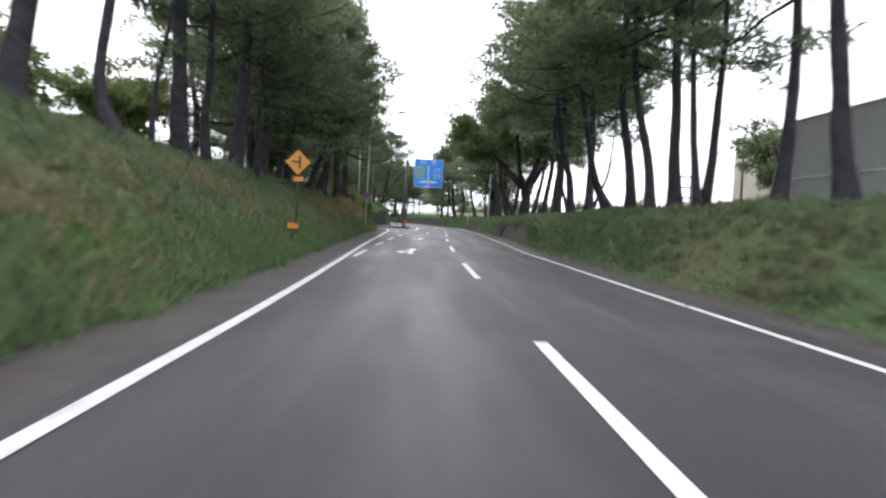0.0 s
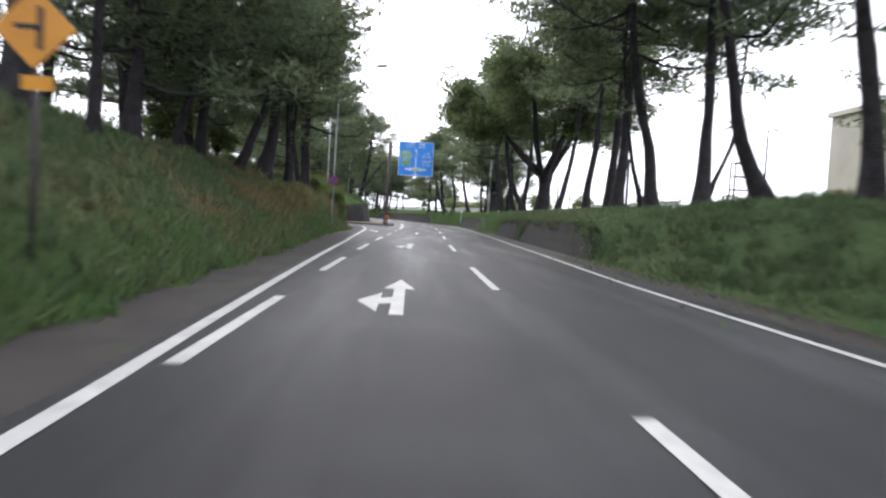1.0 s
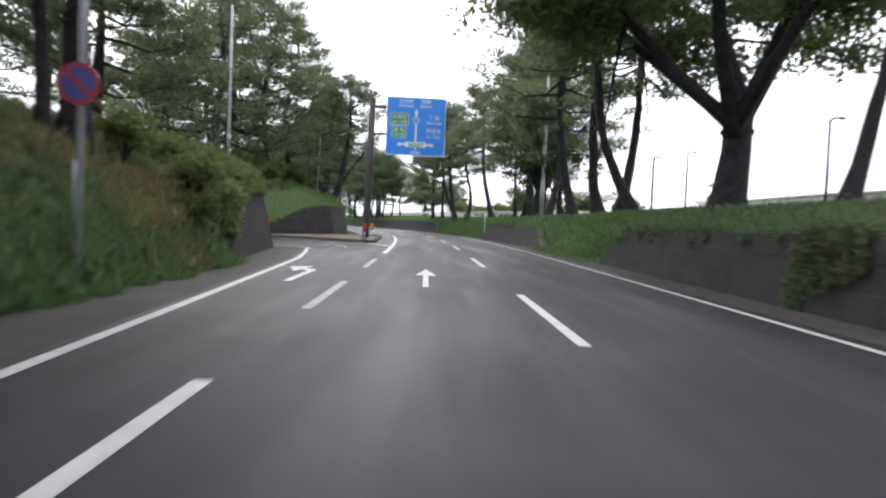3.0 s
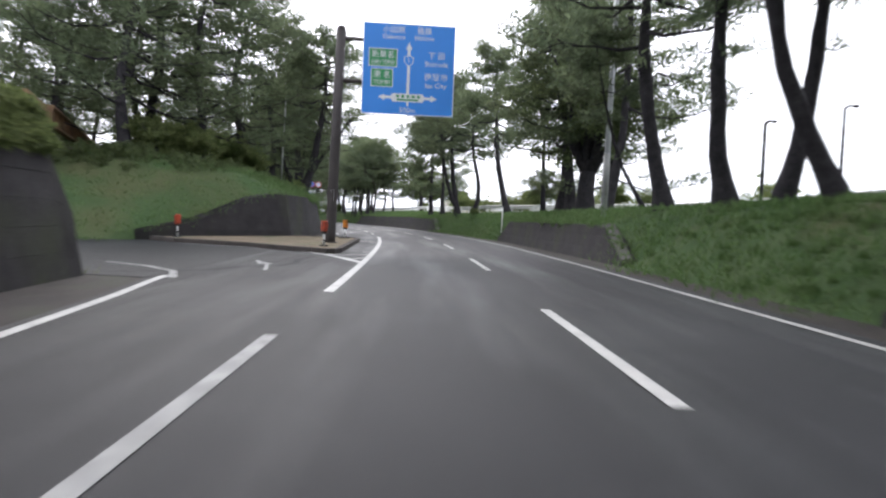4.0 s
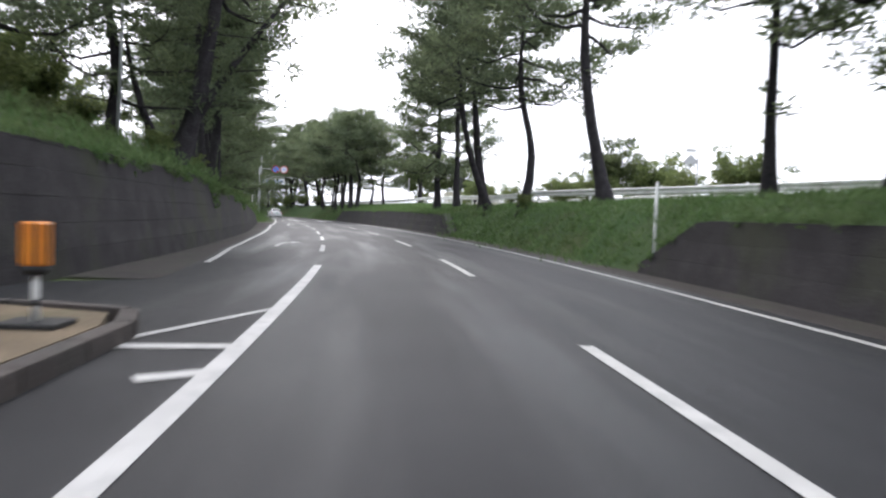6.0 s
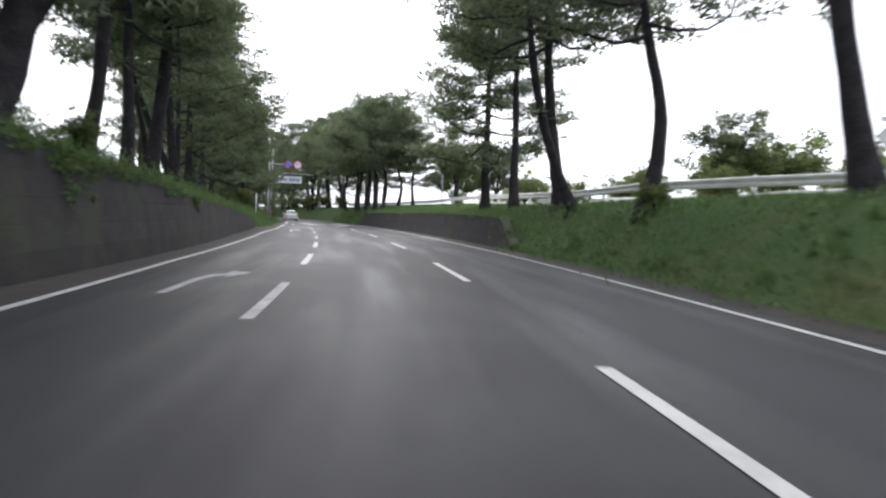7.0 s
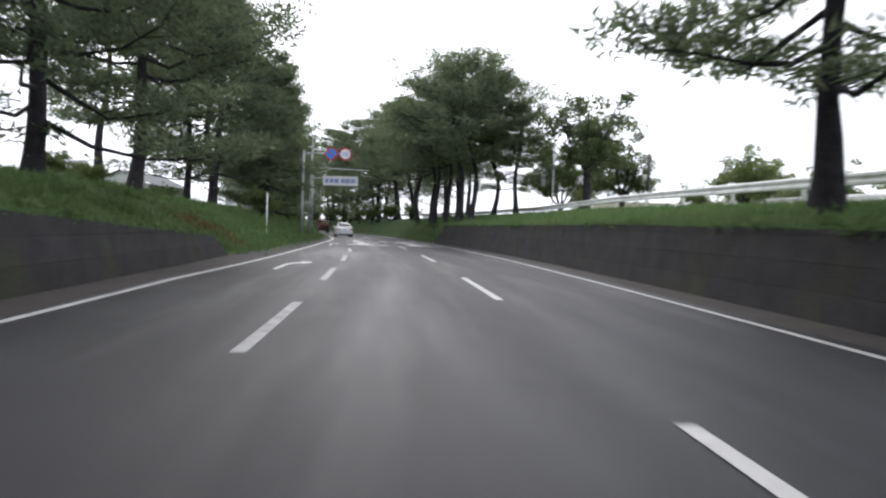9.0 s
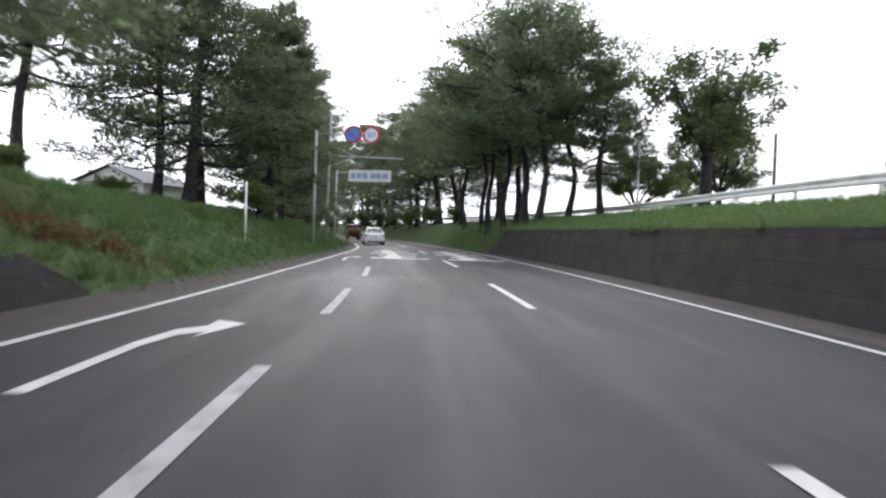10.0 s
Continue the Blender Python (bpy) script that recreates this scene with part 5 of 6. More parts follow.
# ---- sign gantries on the left ----
z1 = stand(-15.62, 182.0)
g1 = thing("sign_gantry", (-15.62, 182.0, z1), "grey steel pole with an arm carrying two round signs", "road sign", "sign gantries")
tube("pole", [(0, 0, -0.4), (0.06, 0, 6.75 - z1)], [0.1, 0.08], STEEL, g1)
tube("arm", [(0.05, 0, 6.55 - z1), (3.2, 0.3, 6.6 - z1)], 0.05, STEEL, g1)
for i, x in enumerate((2.12, 3.16)):
    disc("rim", 0.5, SIGNRED, g1, (x, -0.09 + 0.1 * x, 6.55 - z1), label="red rim")
    disc("face", 0.37, (SIGNBLUE, SIGNWHITE)[i], g1, (x, -0.115 + 0.1 * x, 6.55 - z1), 0.012, label=("blue no-parking face", "white speed-limit face")[i])
    if i == 0:
        b = plate("bar", -0.4, 0.4, -0.05, 0.05, 0, 0.006, SIGNRED, g1, "red diagonal bar")
        b.matrix_local = pose(x, -0.127 + 0.1 * x, 6.55 - z1, 0, 45, 0)
    else:
        lettering("lettering", "50", 0.46, x, 6.55 - z1, -0.124 + 0.1 * x, SIGNBLUE, g1)
z2 = stand(-16.45, 187.0)
g2 = thing("utility_pole", (-16.45, 187.0, z2), "tall grey pole with a long braced arm and a hanging lamp", "pole", "sign gantries")
tube("pole", [(0, 0, -0.4), (0.2, 0, 8.6 - z2)], [0.11, 0.08], STEEL, g2)
tube("sleeve", [(0.03, 0, 1.4), (0.06, 0, 2.6)], 0.13, CONCRETE, g2, "pale sleeve")
tube("arm", [(0.12, 0, 5.9 - z2), (4.95, 0, 5.75 - z2)], [0.045, 0.03], STEEL, g2)
tube("brace", [(0.12, 0, 5.2 - z2), (1.9, 0, 5.85 - z2)], 0.025, STEEL, g2)
tube("brace", [(0.14, 0, 6.6 - z2), (1.7, 0, 5.9 - z2)], 0.015, STEEL, g2)
z3 = stand(-19.7, 200)
g3 = thing("sign_gantry", (-19.7, 200, z3), "grey pole with a long white sign lettered in blue", "road sign", "sign gantries")
tube("pole", [(0, 0, -0.4), (0.05, 0, 6.15 - z3)], [0.09, 0.07], STEEL, g3)
tube("arm", [(0.05, 0, 5.95 - z3), (4.6, 0.1, 5.95 - z3)], 0.045, STEEL, g3)
pan = plate("panel", 1.1, 4.67, 5.2 - z3, 6.15 - z3, -0.1, 0.05, SIGNWHITE, g3, "white panel with unreadable blue lettering")
for i, (a, w) in enumerate(((1.3, 0.35), (1.77, 0.4), (2.25, 0.42), (2.95, 0.4), (3.4, 0.45), (3.95, 0.45))):
    plate("lettering_bar", a, a + w, 5.47 - z3, 5.88 - z3, -0.104, 0.003, SIGNPALE, pan)


# ---- guard rail along the upper road ----
def w_beam(points, label, group, rail_mat=WHITE, spacing=2.0, tall=0.84):
    """A corrugated rail on posts along a line; the posts are parts of the rail."""
    pts = [Vector(p) for p in points]
    dense = []
    for a, b in zip(pts, pts[1:]):
        n = max(1, int((b - a).length / spacing))
        dense += [a.lerp(b, i / n) for i in range(n)]
    dense.append(pts[-1])
    for p in dense:
        p.z = stand(p.x, p.y)
    for i in range(1, len(dense) - 1):
        dense[i].z = (dense[i - 1].z + dense[i].z + dense[i + 1].z) / 3
    root = thing("guard_rail", tuple(dense[0]), label, "guard rail", group)
    o = dense[0]
    prof = [(0.0, 0.0), (0.05, 0.03), (0.05, 0.1), (0.0, 0.14), (0.0, 0.2), (0.05, 0.24), (0.05, 0.31), (0.0, 0.34)]
    v, f = [], []
    for i, p in enumerate(dense):
        d = (dense[min(i + 1, len(dense) - 1)] - dense[max(i - 1, 0)]).normalized()
        nrm = Vector((-d.y, d.x, 0))
        for a, h in prof:
            v.append(p - o + nrm * (a + 0.06) + Vector((0, 0, tall - 0.34 + h)))
        for a, h in prof:
            v.append(p - o + nrm * (a + 0.052) + Vector((0, 0, tall - 0.34 + h)))
    m = 2 * len(prof)
    for i in range(len(dense) - 1):
        for k in range(len(prof) - 1):
            a, b = i * m + k, (i + 1) * m + k
            f.append((a, a + 1, b + 1, b))
            a, b = a + len(prof), b + len(prof)
            f.append((a + 1, a, b, b + 1))
    part("rail_beam", mesh_from("rail_beam", v, f, rail_mat), rail_mat, root)
    vv, ff = tube_data([(0, 0, -0.5), (0, 0, tall + 0.02), (0, 0, tall + 0.06)], [0.07, 0.07, 0.02], 10)
    pm = mesh_from("post", vv, ff, rail_mat, True)
    for p in dense[::2]:
        q = part("post", pm, rail_mat, root)
        q.matrix_local = Matrix.Translation(p - o)
    return root


RAIL = [(16.6, 56, 0), (17.2, 70, 0), (18, 88, 0), (18.5, 100, 0), (17.3, 110, 0), (14.6, 118.5, 0), (11.8, 125.5, 0), (10.3, 131, 0), (9.6, 138, 0), (8.2, 150, 0), (6.2, 165, 0), (3.8, 180, 0), (1.0, 195, 0), (-3, 210, 0), (-9, 226, 0), (-20, 250, 0)]
w_beam(RAIL, "white corrugated guard rail on posts along the upper road", "guard rails")
w_beam([(x + 6.5, y + 1.5, 0) for x, y, z in RAIL], "white guard rail on the far side of the upper road", "guard rails")
w_beam([(19.5, 8, 0), (19.5, 30, 0), (19.5, 54, 0)], "pale guard rail beyond the trees", "guard rails", CONCRETE)
bm = bmesh.new()
vs = []
line = []
for (xa, ya, za), (xb, yb, zb) in zip(RAIL, RAIL[1:]):
    line += [(xa + (xb - xa) * k / 6, ya + (yb - ya) * k / 6) for k in range(6)]
for x, y in line:
    z = stand(x + 3.4, y + 0.7) + 0.07
    vs.append((bm.verts.new((x + 0.5, y, z)), bm.verts.new((x + 6.3, y + 1.4, z)), bm.verts.new((x + 0.5, y, z - 0.5)), bm.verts.new((x + 6.3, y + 1.4, z - 0.5))))
for p, q in zip(vs, vs[1:]):
    bm.faces.new((p[0], p[1], q[1], q[0]))
    bm.faces.new((p[2], p[0], q[0], q[2]))
    bm.faces.new((p[1], p[3], q[3], q[1]))
bmesh.ops.recalc_face_normals(bm, faces=bm.faces)
# asphalt given the pale concrete colour, standing in for sky reflected on it
tagged(part("upper_road", bm, CONCRETE), "upper road behind the rail, sky reflection put in as pale colour", "road", kind="structure")
bm = bmesh.new()
slab(bm, [(25, -20), (26.0, 20), (27.0, 50), (28, 75), (32, 97), (60, 97), (60, -20)], 1.6, 2.42)
tagged(part("forecourt", bm, CONCRETE), "pale concrete yard beyond the trees", "pavement", kind="structure")


# ---- buildings ----
def block(name, x0, x1, y0, y1, z1, wall, label, bays=6, door=None, gable=False):
    z0 = 1.9
    t = thing(name, ((x0 + x1) / 2, (y0 + y1) / 2, z0), label, "building")
    cx, cy = (x0 + x1) / 2, (y0 + y1) / 2
    bm = bmesh.new()
    box(bm, x0 - cx, x1 - cx, y0 - cy, y1 - cy, -0.3, z1 - z0)
    part("wall", bm, wall, t)
    bm = bmesh.new()
    if gable:
        w, d, h = (x1 - x0) / 2 + 0.5, (y1 - y0) / 2 + 0.5, (x1 - x0) * 0.24
        v = [bm.verts.new(p) for p in ((-w, -d, z1 - z0), (w, -d, z1 - z0), (0, -d, z1 - z0 + h), (-w, d, z1 - z0), (w, d, z1 - z0), (0, d, z1 - z0 + h),
                                       (-w + 0.15, -d, z1 - z0 - 0.12), (w - 0.15, -d, z1 - z0 - 0.12))]
        for f in ((0, 2, 5, 3), (2, 1, 4, 5), (0, 3, 4, 1)):
            bm.faces.new([v[i] for i in f])
        part("roof", bm, ROOF, t)
        g = bmesh.new()
        w2 = (x1 - x0) / 2
        q = [g.verts.new(p) for p in ((-w2, -d + 0.45, z1 - z0), (w2, -d + 0.45, z1 - z0), (0, -d + 0.45, z1 - z0 + h * 0.93))]
        g.faces.new(q)
        part("gable", g, wall, t)
    else:
        box(bm, x0 - cx - 0.2, x1 - cx + 0.2, y0 - cy - 0.2, y1 - cy + 0.2, z1 - z0, z1 - z0 + 0.35, 0.03)
        part("roof", bm, ROOF if wall is GREYWALL else wall, t)
    n = bays
    for i in range(n):
        y = y0 - cy + (y1 - y0) * (i + 0.5) / n
        for z in ((2.9,) if z1 - z0 < 6 else (1.0, 4.2)):
            bm = bmesh.new()
            box(bm, x0 - cx - 0.03, x0 - cx + 0.05, y - 0.6, y + 0.6, z, z + 1.1)
            fr = part("window", bm, STEEL, t)
            bm = bmesh.new()
            box(bm, x0 - cx - 0.04, x0 - cx - 0.02, y - 0.52, y + 0.52, z + 0.07, z + 1.03)
            part("pane", bm, GLASSDARK, fr)
    if door:
        bm = bmesh.new()
        box(bm, *door, 0.0, 2.4)
        part("door", bm, RUST, t, "brown door")
    return t


block("cream_building", 27.4, 38, 46, 58.7, 9.0, CREAM, "cream rendered two-storey building with a brown door", 0, (-5.36, -5.25, 4.5, 5.8))
block("house", -43.1, -36.9, 200, 208, 4.7, HOUSEWHITE, "pale house with a low gabled grey roof", 2, gable=True)
block("far_building", 16, 34, 262, 275, 7.0, CREAM, "low cream building beyond the trees", 4)

# ---- slim pole on the corner wall ----
t = thing("steel_pole", (-6.42, 74.25, 2.25), "slim dull grey steel pole rising out of the hedge", "pole")
tube("pole", [(0, 0, -0.3), (0, 0, 3), (0, 0, 7.2)], [0.062, 0.058, 0.045], STEEL, t, seg=12)
tube("collar", [(0, 0, 1.9), (0, 0, 2.15)], 0.08, STEEL, t, seg=12)

# ---- girder of a bridge beyond the side road ----
t = thing("bridge_girder", (-16.4, 97.3, 4.0), "long rust-brown steel girder of a bridge behind the grass bank", "bridge", rz=17.7)
bm = bmesh.new()
box(bm, -0.12, 0.12, -5, 47, 1.2, 2.1, 0.02)
part("parapet", bm, RUST, t)
bm = bmesh.new()
box(bm, -0.1, 0.14, -5, 47, 0.3, 1.16, 0.02)
part("web", bm, OLIVE, t, "olive-painted lower web")
# deck slab in the dark wall colour: shade under the bridge is painted in
bm = bmesh.new()
box(bm, -6.5, -0.2, -5, 47, -0.5, 0.25, 0.05)
part("deck", bm, WALL, t, "deck with the shade beneath it put in as dark colour")
for z in (0.3, 1.18, 2.1):
    bm = bmesh.new()
    box(bm, -0.4, 0.4, 0, 47, z - 0.05, z + 0.05, 0.01)
    part("flange", bm, RUST, t)
stiff = bmesh.new()
box(stiff, -0.36, 0.36, -0.03, 0.03, 1.25, 2.05)
first = part("stiffener", stiff, RUST, t)
for y in range(2, 47, 2):
    o = part("stiffener", first.data, RUST, t)
    o.matrix_local = Matrix.Translation((0, y, 0))
for y in (1.5, 16, 31, 45):
    bm = bmesh.new()
    box(bm, -0.45, 0.45, y - 0.5, y + 0.5, -1.8, 0.25, 0.04)
    part("pier", bm, CONCRETE, t)


# ---- cars ----
def loft(sections, mat, name, parent, label=""):
    """A closed skin through cross-sections, each (y, half width low, half width high, z low, z high, corner)."""
    v, f = [], []
    ring = 20
    for y, wl_, wh_, zl_, zh_, r in sections:
        pts = []
        for cx, cz, a0 in ((wh_ - r, zh_ - r, 0), (-(wh_ - r), zh_ - r, 90), (-(wl_ - r), zl_ + r, 180), (wl_ - r, zl_ + r, 270)):
            for k in range(5):
                a = radians(a0 + 90 * k / 4)
                pts.append(Vector((cx + r * math.cos(a), y, cz + r * math.sin(a))))
        v += pts
    n = len(sections)
    for i in range(n - 1):
        for k in range(ring):
            a, b = i * ring + k, i * ring + (k + 1) % ring
            f.append((a, a + ring, b + ring, b))
    f.append(tuple(range(ring)))
    f.append(tuple(reversed(range((n - 1) * ring, n * ring))))
    me = mesh_from(name, v, f, mat, True)
    return part(name, me, mat, parent, label)


def wheel(parent, x, y, r=0.3):
    side = 1 if x > 0 else -1
    v, f = tube_data([(-0.09 * side, 0, 0), (-0.08 * side, 0, 0), (0.08 * side, 0, 0), (0.09 * side, 0, 0)], [r - 0.04, r, r, r - 0.04], 24)
    w = part("wheel", mesh_from("wheel", v, f, RUBBER, True), RUBBER, parent)
    w.matrix_local = Matrix.Translation((x, y, r))
    v, f = tube_data([(0.06 * side, 0, 0), (0.1 * side, 0, 0)], [0.19, 0.17], 20)
    part("rim", mesh_from("rim", v, f, STEEL, True), STEEL, w)


def sedan(x, y, rz, paint, label):
    t = thing("car", (x, y, 0.006), label, "car", rz=rz)
    loft([(-2.2, 0.72, 0.72, 0.32, 0.82, 0.12), (-2.1, 0.8, 0.8, 0.24, 0.93, 0.14), (-1.5, 0.85, 0.84, 0.2, 0.97, 0.15), (0, 0.86, 0.84, 0.2, 0.95, 0.15), (1.3, 0.85, 0.82, 0.2, 0.9, 0.15),
          (2.0, 0.8, 0.76, 0.22, 0.78, 0.14), (2.2, 0.7, 0.66, 0.3, 0.66, 0.12)], paint, "body", t)
    loft([(-1.75, 0.7, 0.62, 0.9, 0.98, 0.035), (-1.05, 0.76, 0.58, 0.9, 1.38, 0.12), (-0.3, 0.77, 0.6, 0.9, 1.44, 0.14), (0.45, 0.76, 0.58, 0.9, 1.4, 0.13), (1.2, 0.72, 0.62, 0.86, 0.95, 0.035)], paint, "cabin", t)
    win = bmesh.new()
    q = [win.verts.new(p) for p in ((-0.6, -1.70, 1.015), (0.6, -1.70, 1.015), (0.5, -1.13, 1.355), (-0.5, -1.13, 1.355))]
    win.faces.new(q)
    bmesh.ops.recalc_face_normals(win, faces=win.faces)
    g = bmesh.ops.extrude_face_region(win, geom=win.faces[:])
    bmesh.ops.translate(win, verts=[e for e in g["geom"] if isinstance(e, bmesh.types.BMVert)], vec=(0, -0.03, 0.02))
    part("rear_window", win, GLASSDARK, t)
    for s in (-1, 1):
        w = bmesh.new()
        q = [w.verts.new(p) for p in ((s * 0.775, -1.25, 0.98), (s * 0.775, 0.85, 0.98), (s * 0.64, 0.35, 1.33), (s * 0.64, -0.95, 1.33))]
        w.faces.new(q)
        part("side_window", w, GLASSDARK, t)
        b = bmesh.new()
        box(b, min(s * 0.5, s * 0.8), max(s * 0.5, s * 0.8), -2.2, -2.02, 0.66, 0.86, 0.03)
        part("tail_lamp", b, TAIL, t)
        b = bmesh.new()
        box(b, s * 0.92 - 0.08, s * 0.92 + 0.08, 0.6, 0.7, 0.95, 1.08, 0.03)
        part("wing_mirror", b, paint, t)
        for yy in (-1.3, 1.35):
            wheel(t, s * 0.77, yy)
    b = bmesh.new()
    box(b, -0.78, 0.78, -2.28, -2.1, 0.3, 0.55, 0.05)
    part("bumper", b, paint, t)
    b = bmesh.new()
    box(b, -0.6, 0.6, -2.24, -2.1, 0.2, 0.31, 0.03)
    part("bumper_skirt", b, RUBBER, t)
    b = bmesh.new()
    box(b, -0.17, 0.17, -2.235, -2.2, 0.62, 0.79)
    pl = part("number_plate", b, SIGNWHITE, t, "white plate with a plain bar")
    plate("plate_bar", -0.12, 0.12, 0.67, 0.73, -2.239, 0.004, SIGNGREEN, pl)
    return t


def small_truck(x, y, rz, paint, label):
    t = thing("truck", (x, y, 0.006), label, "truck", rz=rz)
    loft([(0.5, 0.74, 0.7, 0.4, 1.75, 0.1), (0.9, 0.76, 0.72, 0.35, 1.82, 0.12), (1.4, 0.75, 0.68, 0.35, 1.6, 0.12), (1.65, 0.7, 0.66, 0.35, 0.95, 0.1)], paint, "cab", t)
    b = bmesh.new()
    box(b, -0.74, 0.74, -1.7, 0.45, 0.62, 0.72, 0.02)
    part("bed", b, paint, t)
    for a in ((-0.74, -0.7, -1.7, 0.45), (0.7, 0.74, -1.7, 0.45), (-0.74, 0.74, -1.74, -1.7), (-0.74, 0.74, 0.45, 0.49)):
        b = bmesh.new()
        box(b, a[0], a[1], a[2], a[3], 0.72, 1.05, 0.01)
        part("side_board", b, paint, t)
    b = bmesh.new()
    box(b, -0.6, 0.6, -1.5, 0.3, 0.72, 1.45, 0.12)
    part("load", b, RUST, t, "brown covered load")
    b = bmesh.new()
    box(b, -0.55, 0.55, 0.47, 0.5, 1.15, 1.6, 0.01)
    part("rear_window", b, GLASSDARK, t)
    for s in (-1, 1):
        b = bmesh.new()
        box(b, s * 0.6 - 0.1, s * 0.6 + 0.1, -1.78, -1.7, 0.5, 0.62, 0.01)
        part("tail_lamp", b, TAIL, t)
        for yy in (-1.1, 1.05):
            wheel(t, s * 0.66, yy, 0.27)
    b = bmesh.new()
    box(b, -0.6, 0.6, -1.5, 1.3, 0.35, 0.6)
    part("chassis", b, RUBBER, t)
    return t


sedan(-16.55, 200.6, 17, CARWHITE, "white saloon car driving ahead on the asphalt")
p = at(226, -1.7)
small_truck(p.x, p.y, heading(226), CARRED, "small dark red pickup truck on the road")
p = at(240, -3.2)
sedan(p.x - 2.6, p.y, heading(240), CARWHITE, "white car standing far along the road edge")


# ---- box truck and steel racks on the yard ----
def box_truck(x, y, label):
    t = thing("box_truck", (x, y, stand(x, y)), label, "truck")
    bm = bmesh.new()
    box(bm, -1.2, 1.2, -4.2, 3.2, 0.5, 3.75, 0.05)
    part("cargo_box", bm, GREYWALL, t)
    for z in (0.52, 1.42, 3.72):
        bm = bmesh.new()
        box(bm, -1.225, 1.225, -4.22, 3.22, z - 0.04, z + 0.04, 0.01)
        part("trim_rail", bm, STEEL, t)
    for q in range(-3, 4):
        bm = bmesh.new()
        box(bm, -1.215, -1.195, q - 0.05, q + 0.05, 1.0, 3.66)
        part("side_rib", bm, GREYWALL, t)
    bm = bmesh.new()
    box(bm, -0.5, 0.5, -4.0, 5.0, 0.3, 0.56)
    part("chassis", bm, RUBBER, t)
    loft([(3.35, 1.1, 1.05, 0.6, 2.55, 0.15), (4.2, 1.12, 1.05, 0.5, 2.65, 0.18), (4.9, 1.1, 1.0, 0.5, 2.3, 0.18), (5.2, 1.08, 1.0, 0.5, 1.35, 0.15)], CARWHITE, "cab", t)
    for s in (-1, 1):
        bm = bmesh.new()
        box(bm, min(s * 1.085, s * 1.11), max(s * 1.085, s * 1.11), 3.75, 4.6, 1.5, 2.2, 0.01)
        part("side_window", bm, GLASSDARK, t)
        bm = bmesh.new()
        box(bm, s * 0.9 - 0.15, s * 0.9 + 0.15, -4.26, -4.18, 0.66, 0.82, 0.01)
        part("tail_lamp", bm, TAIL, t)
        for yy in (-2.6, 4.2):
            wheel(t, s * 0.98, yy, 0.45)


box_truck(16.1, 23.6, "grey box truck with a ribbed side parked on the yard")


def steel_rack(x, y, wide, tall):
    t = thing("steel_rack", (x, y, 2.42), "bare steel frame rack with cross rails on the yard", "rack", "steel racks")
    for a in (0, wide):
        for b in (0, 0.8):
            tube("upright", [(a, b, -0.1), (a, b, tall)], 0.075, POLEDARK, t, seg=6)
    for k in range(4):
        z = tall * (0.28 + 0.235 * k)
        for b in (0, 0.8):
            tube("rail", [(0, b, z), (wide, b, z)], 0.055, POLEDARK, t, seg=6)


for x, y, w, h in ((27.9, 72.1, 1.7, 4.8), (30.3, 78.1, 1.0, 2.3)):
    steel_rack(x, y, w, h)

# ---- shrubs and weeds ----
for x, y, sc, a in ((-4.9, 64.6, 0.46, 200), (-5.0, 66.6, 0.45, 120), (-4.5, 63.4, 0.3, 250), (-5.6, 66.5, 0.4, 300), (-6.2, 63.5, 0.4, 20), (-9.3, 105.2, 0.6, 100), (-9.8, 101, 0.55, 30), (-11.2, 103.2, 0.7, 160), (-11.8, 99.4, 0.6, 280), (-13.4, 101.8, 0.75, 70), (-9.4, 110.8, 0.6, 220), (-8.6, 108.5, 0.55, 10),
                    (-16, 93.5, 0.6, 310), (-7.3, 118.0, 0.35, 60), (8.2, 124.2, 0.27, 30), (-10, 45, 0.6, 250), (-9.8, 52, 0.6, 30), (-12, 16, 0.8, 60), (-12.5, 10, 0.9, 200), (-12, 26, 0.7, 110), (-14, 24, 0.95, 0), (-13.5, 31, 1.0, 140), (-15, 36, 1.1, 250), (-13, 20, 0.75, 300),
                    (14, 133, 0.5, 0), (16.5, 139, 0.75, 70), (19, 131, 0.7, 120), (21, 141, 1.2, 200), (15, 145, 0.7, 310), (13, 155, 0.6, 20), (20, 160, 0.9, 90), (16, 172, 0.6, 170), (24, 133, 1.1, 10),
                    (-24.6, 169.5, 0.5, 140), (-26.2, 171, 0.55, 30), (-22.6, 173.5, 0.3, 75), (-21.7, 173.2, 0.28, 190), (-17.5, 178.5, 0.6, 10), (-22, 162, 0.5, 100),
                    (10.5, 172, 0.5, 20), (6, 187, 0.6, 80), (27, 190, 1.3, 0), (34, 178, 1.2, 50), (40, 165, 1.4, 100), (45, 140, 1.5, 160)):
    plant("shrub", x, y, sc, a)
plant("round", 24.5, 46, 0.8, 80)
plant("round", 17.5, 140, 0.6, 10)
plant("shrub", 10.8, 165, 0.8, 120)
plant("shrub", 12.6, 168, 0.7, 20)


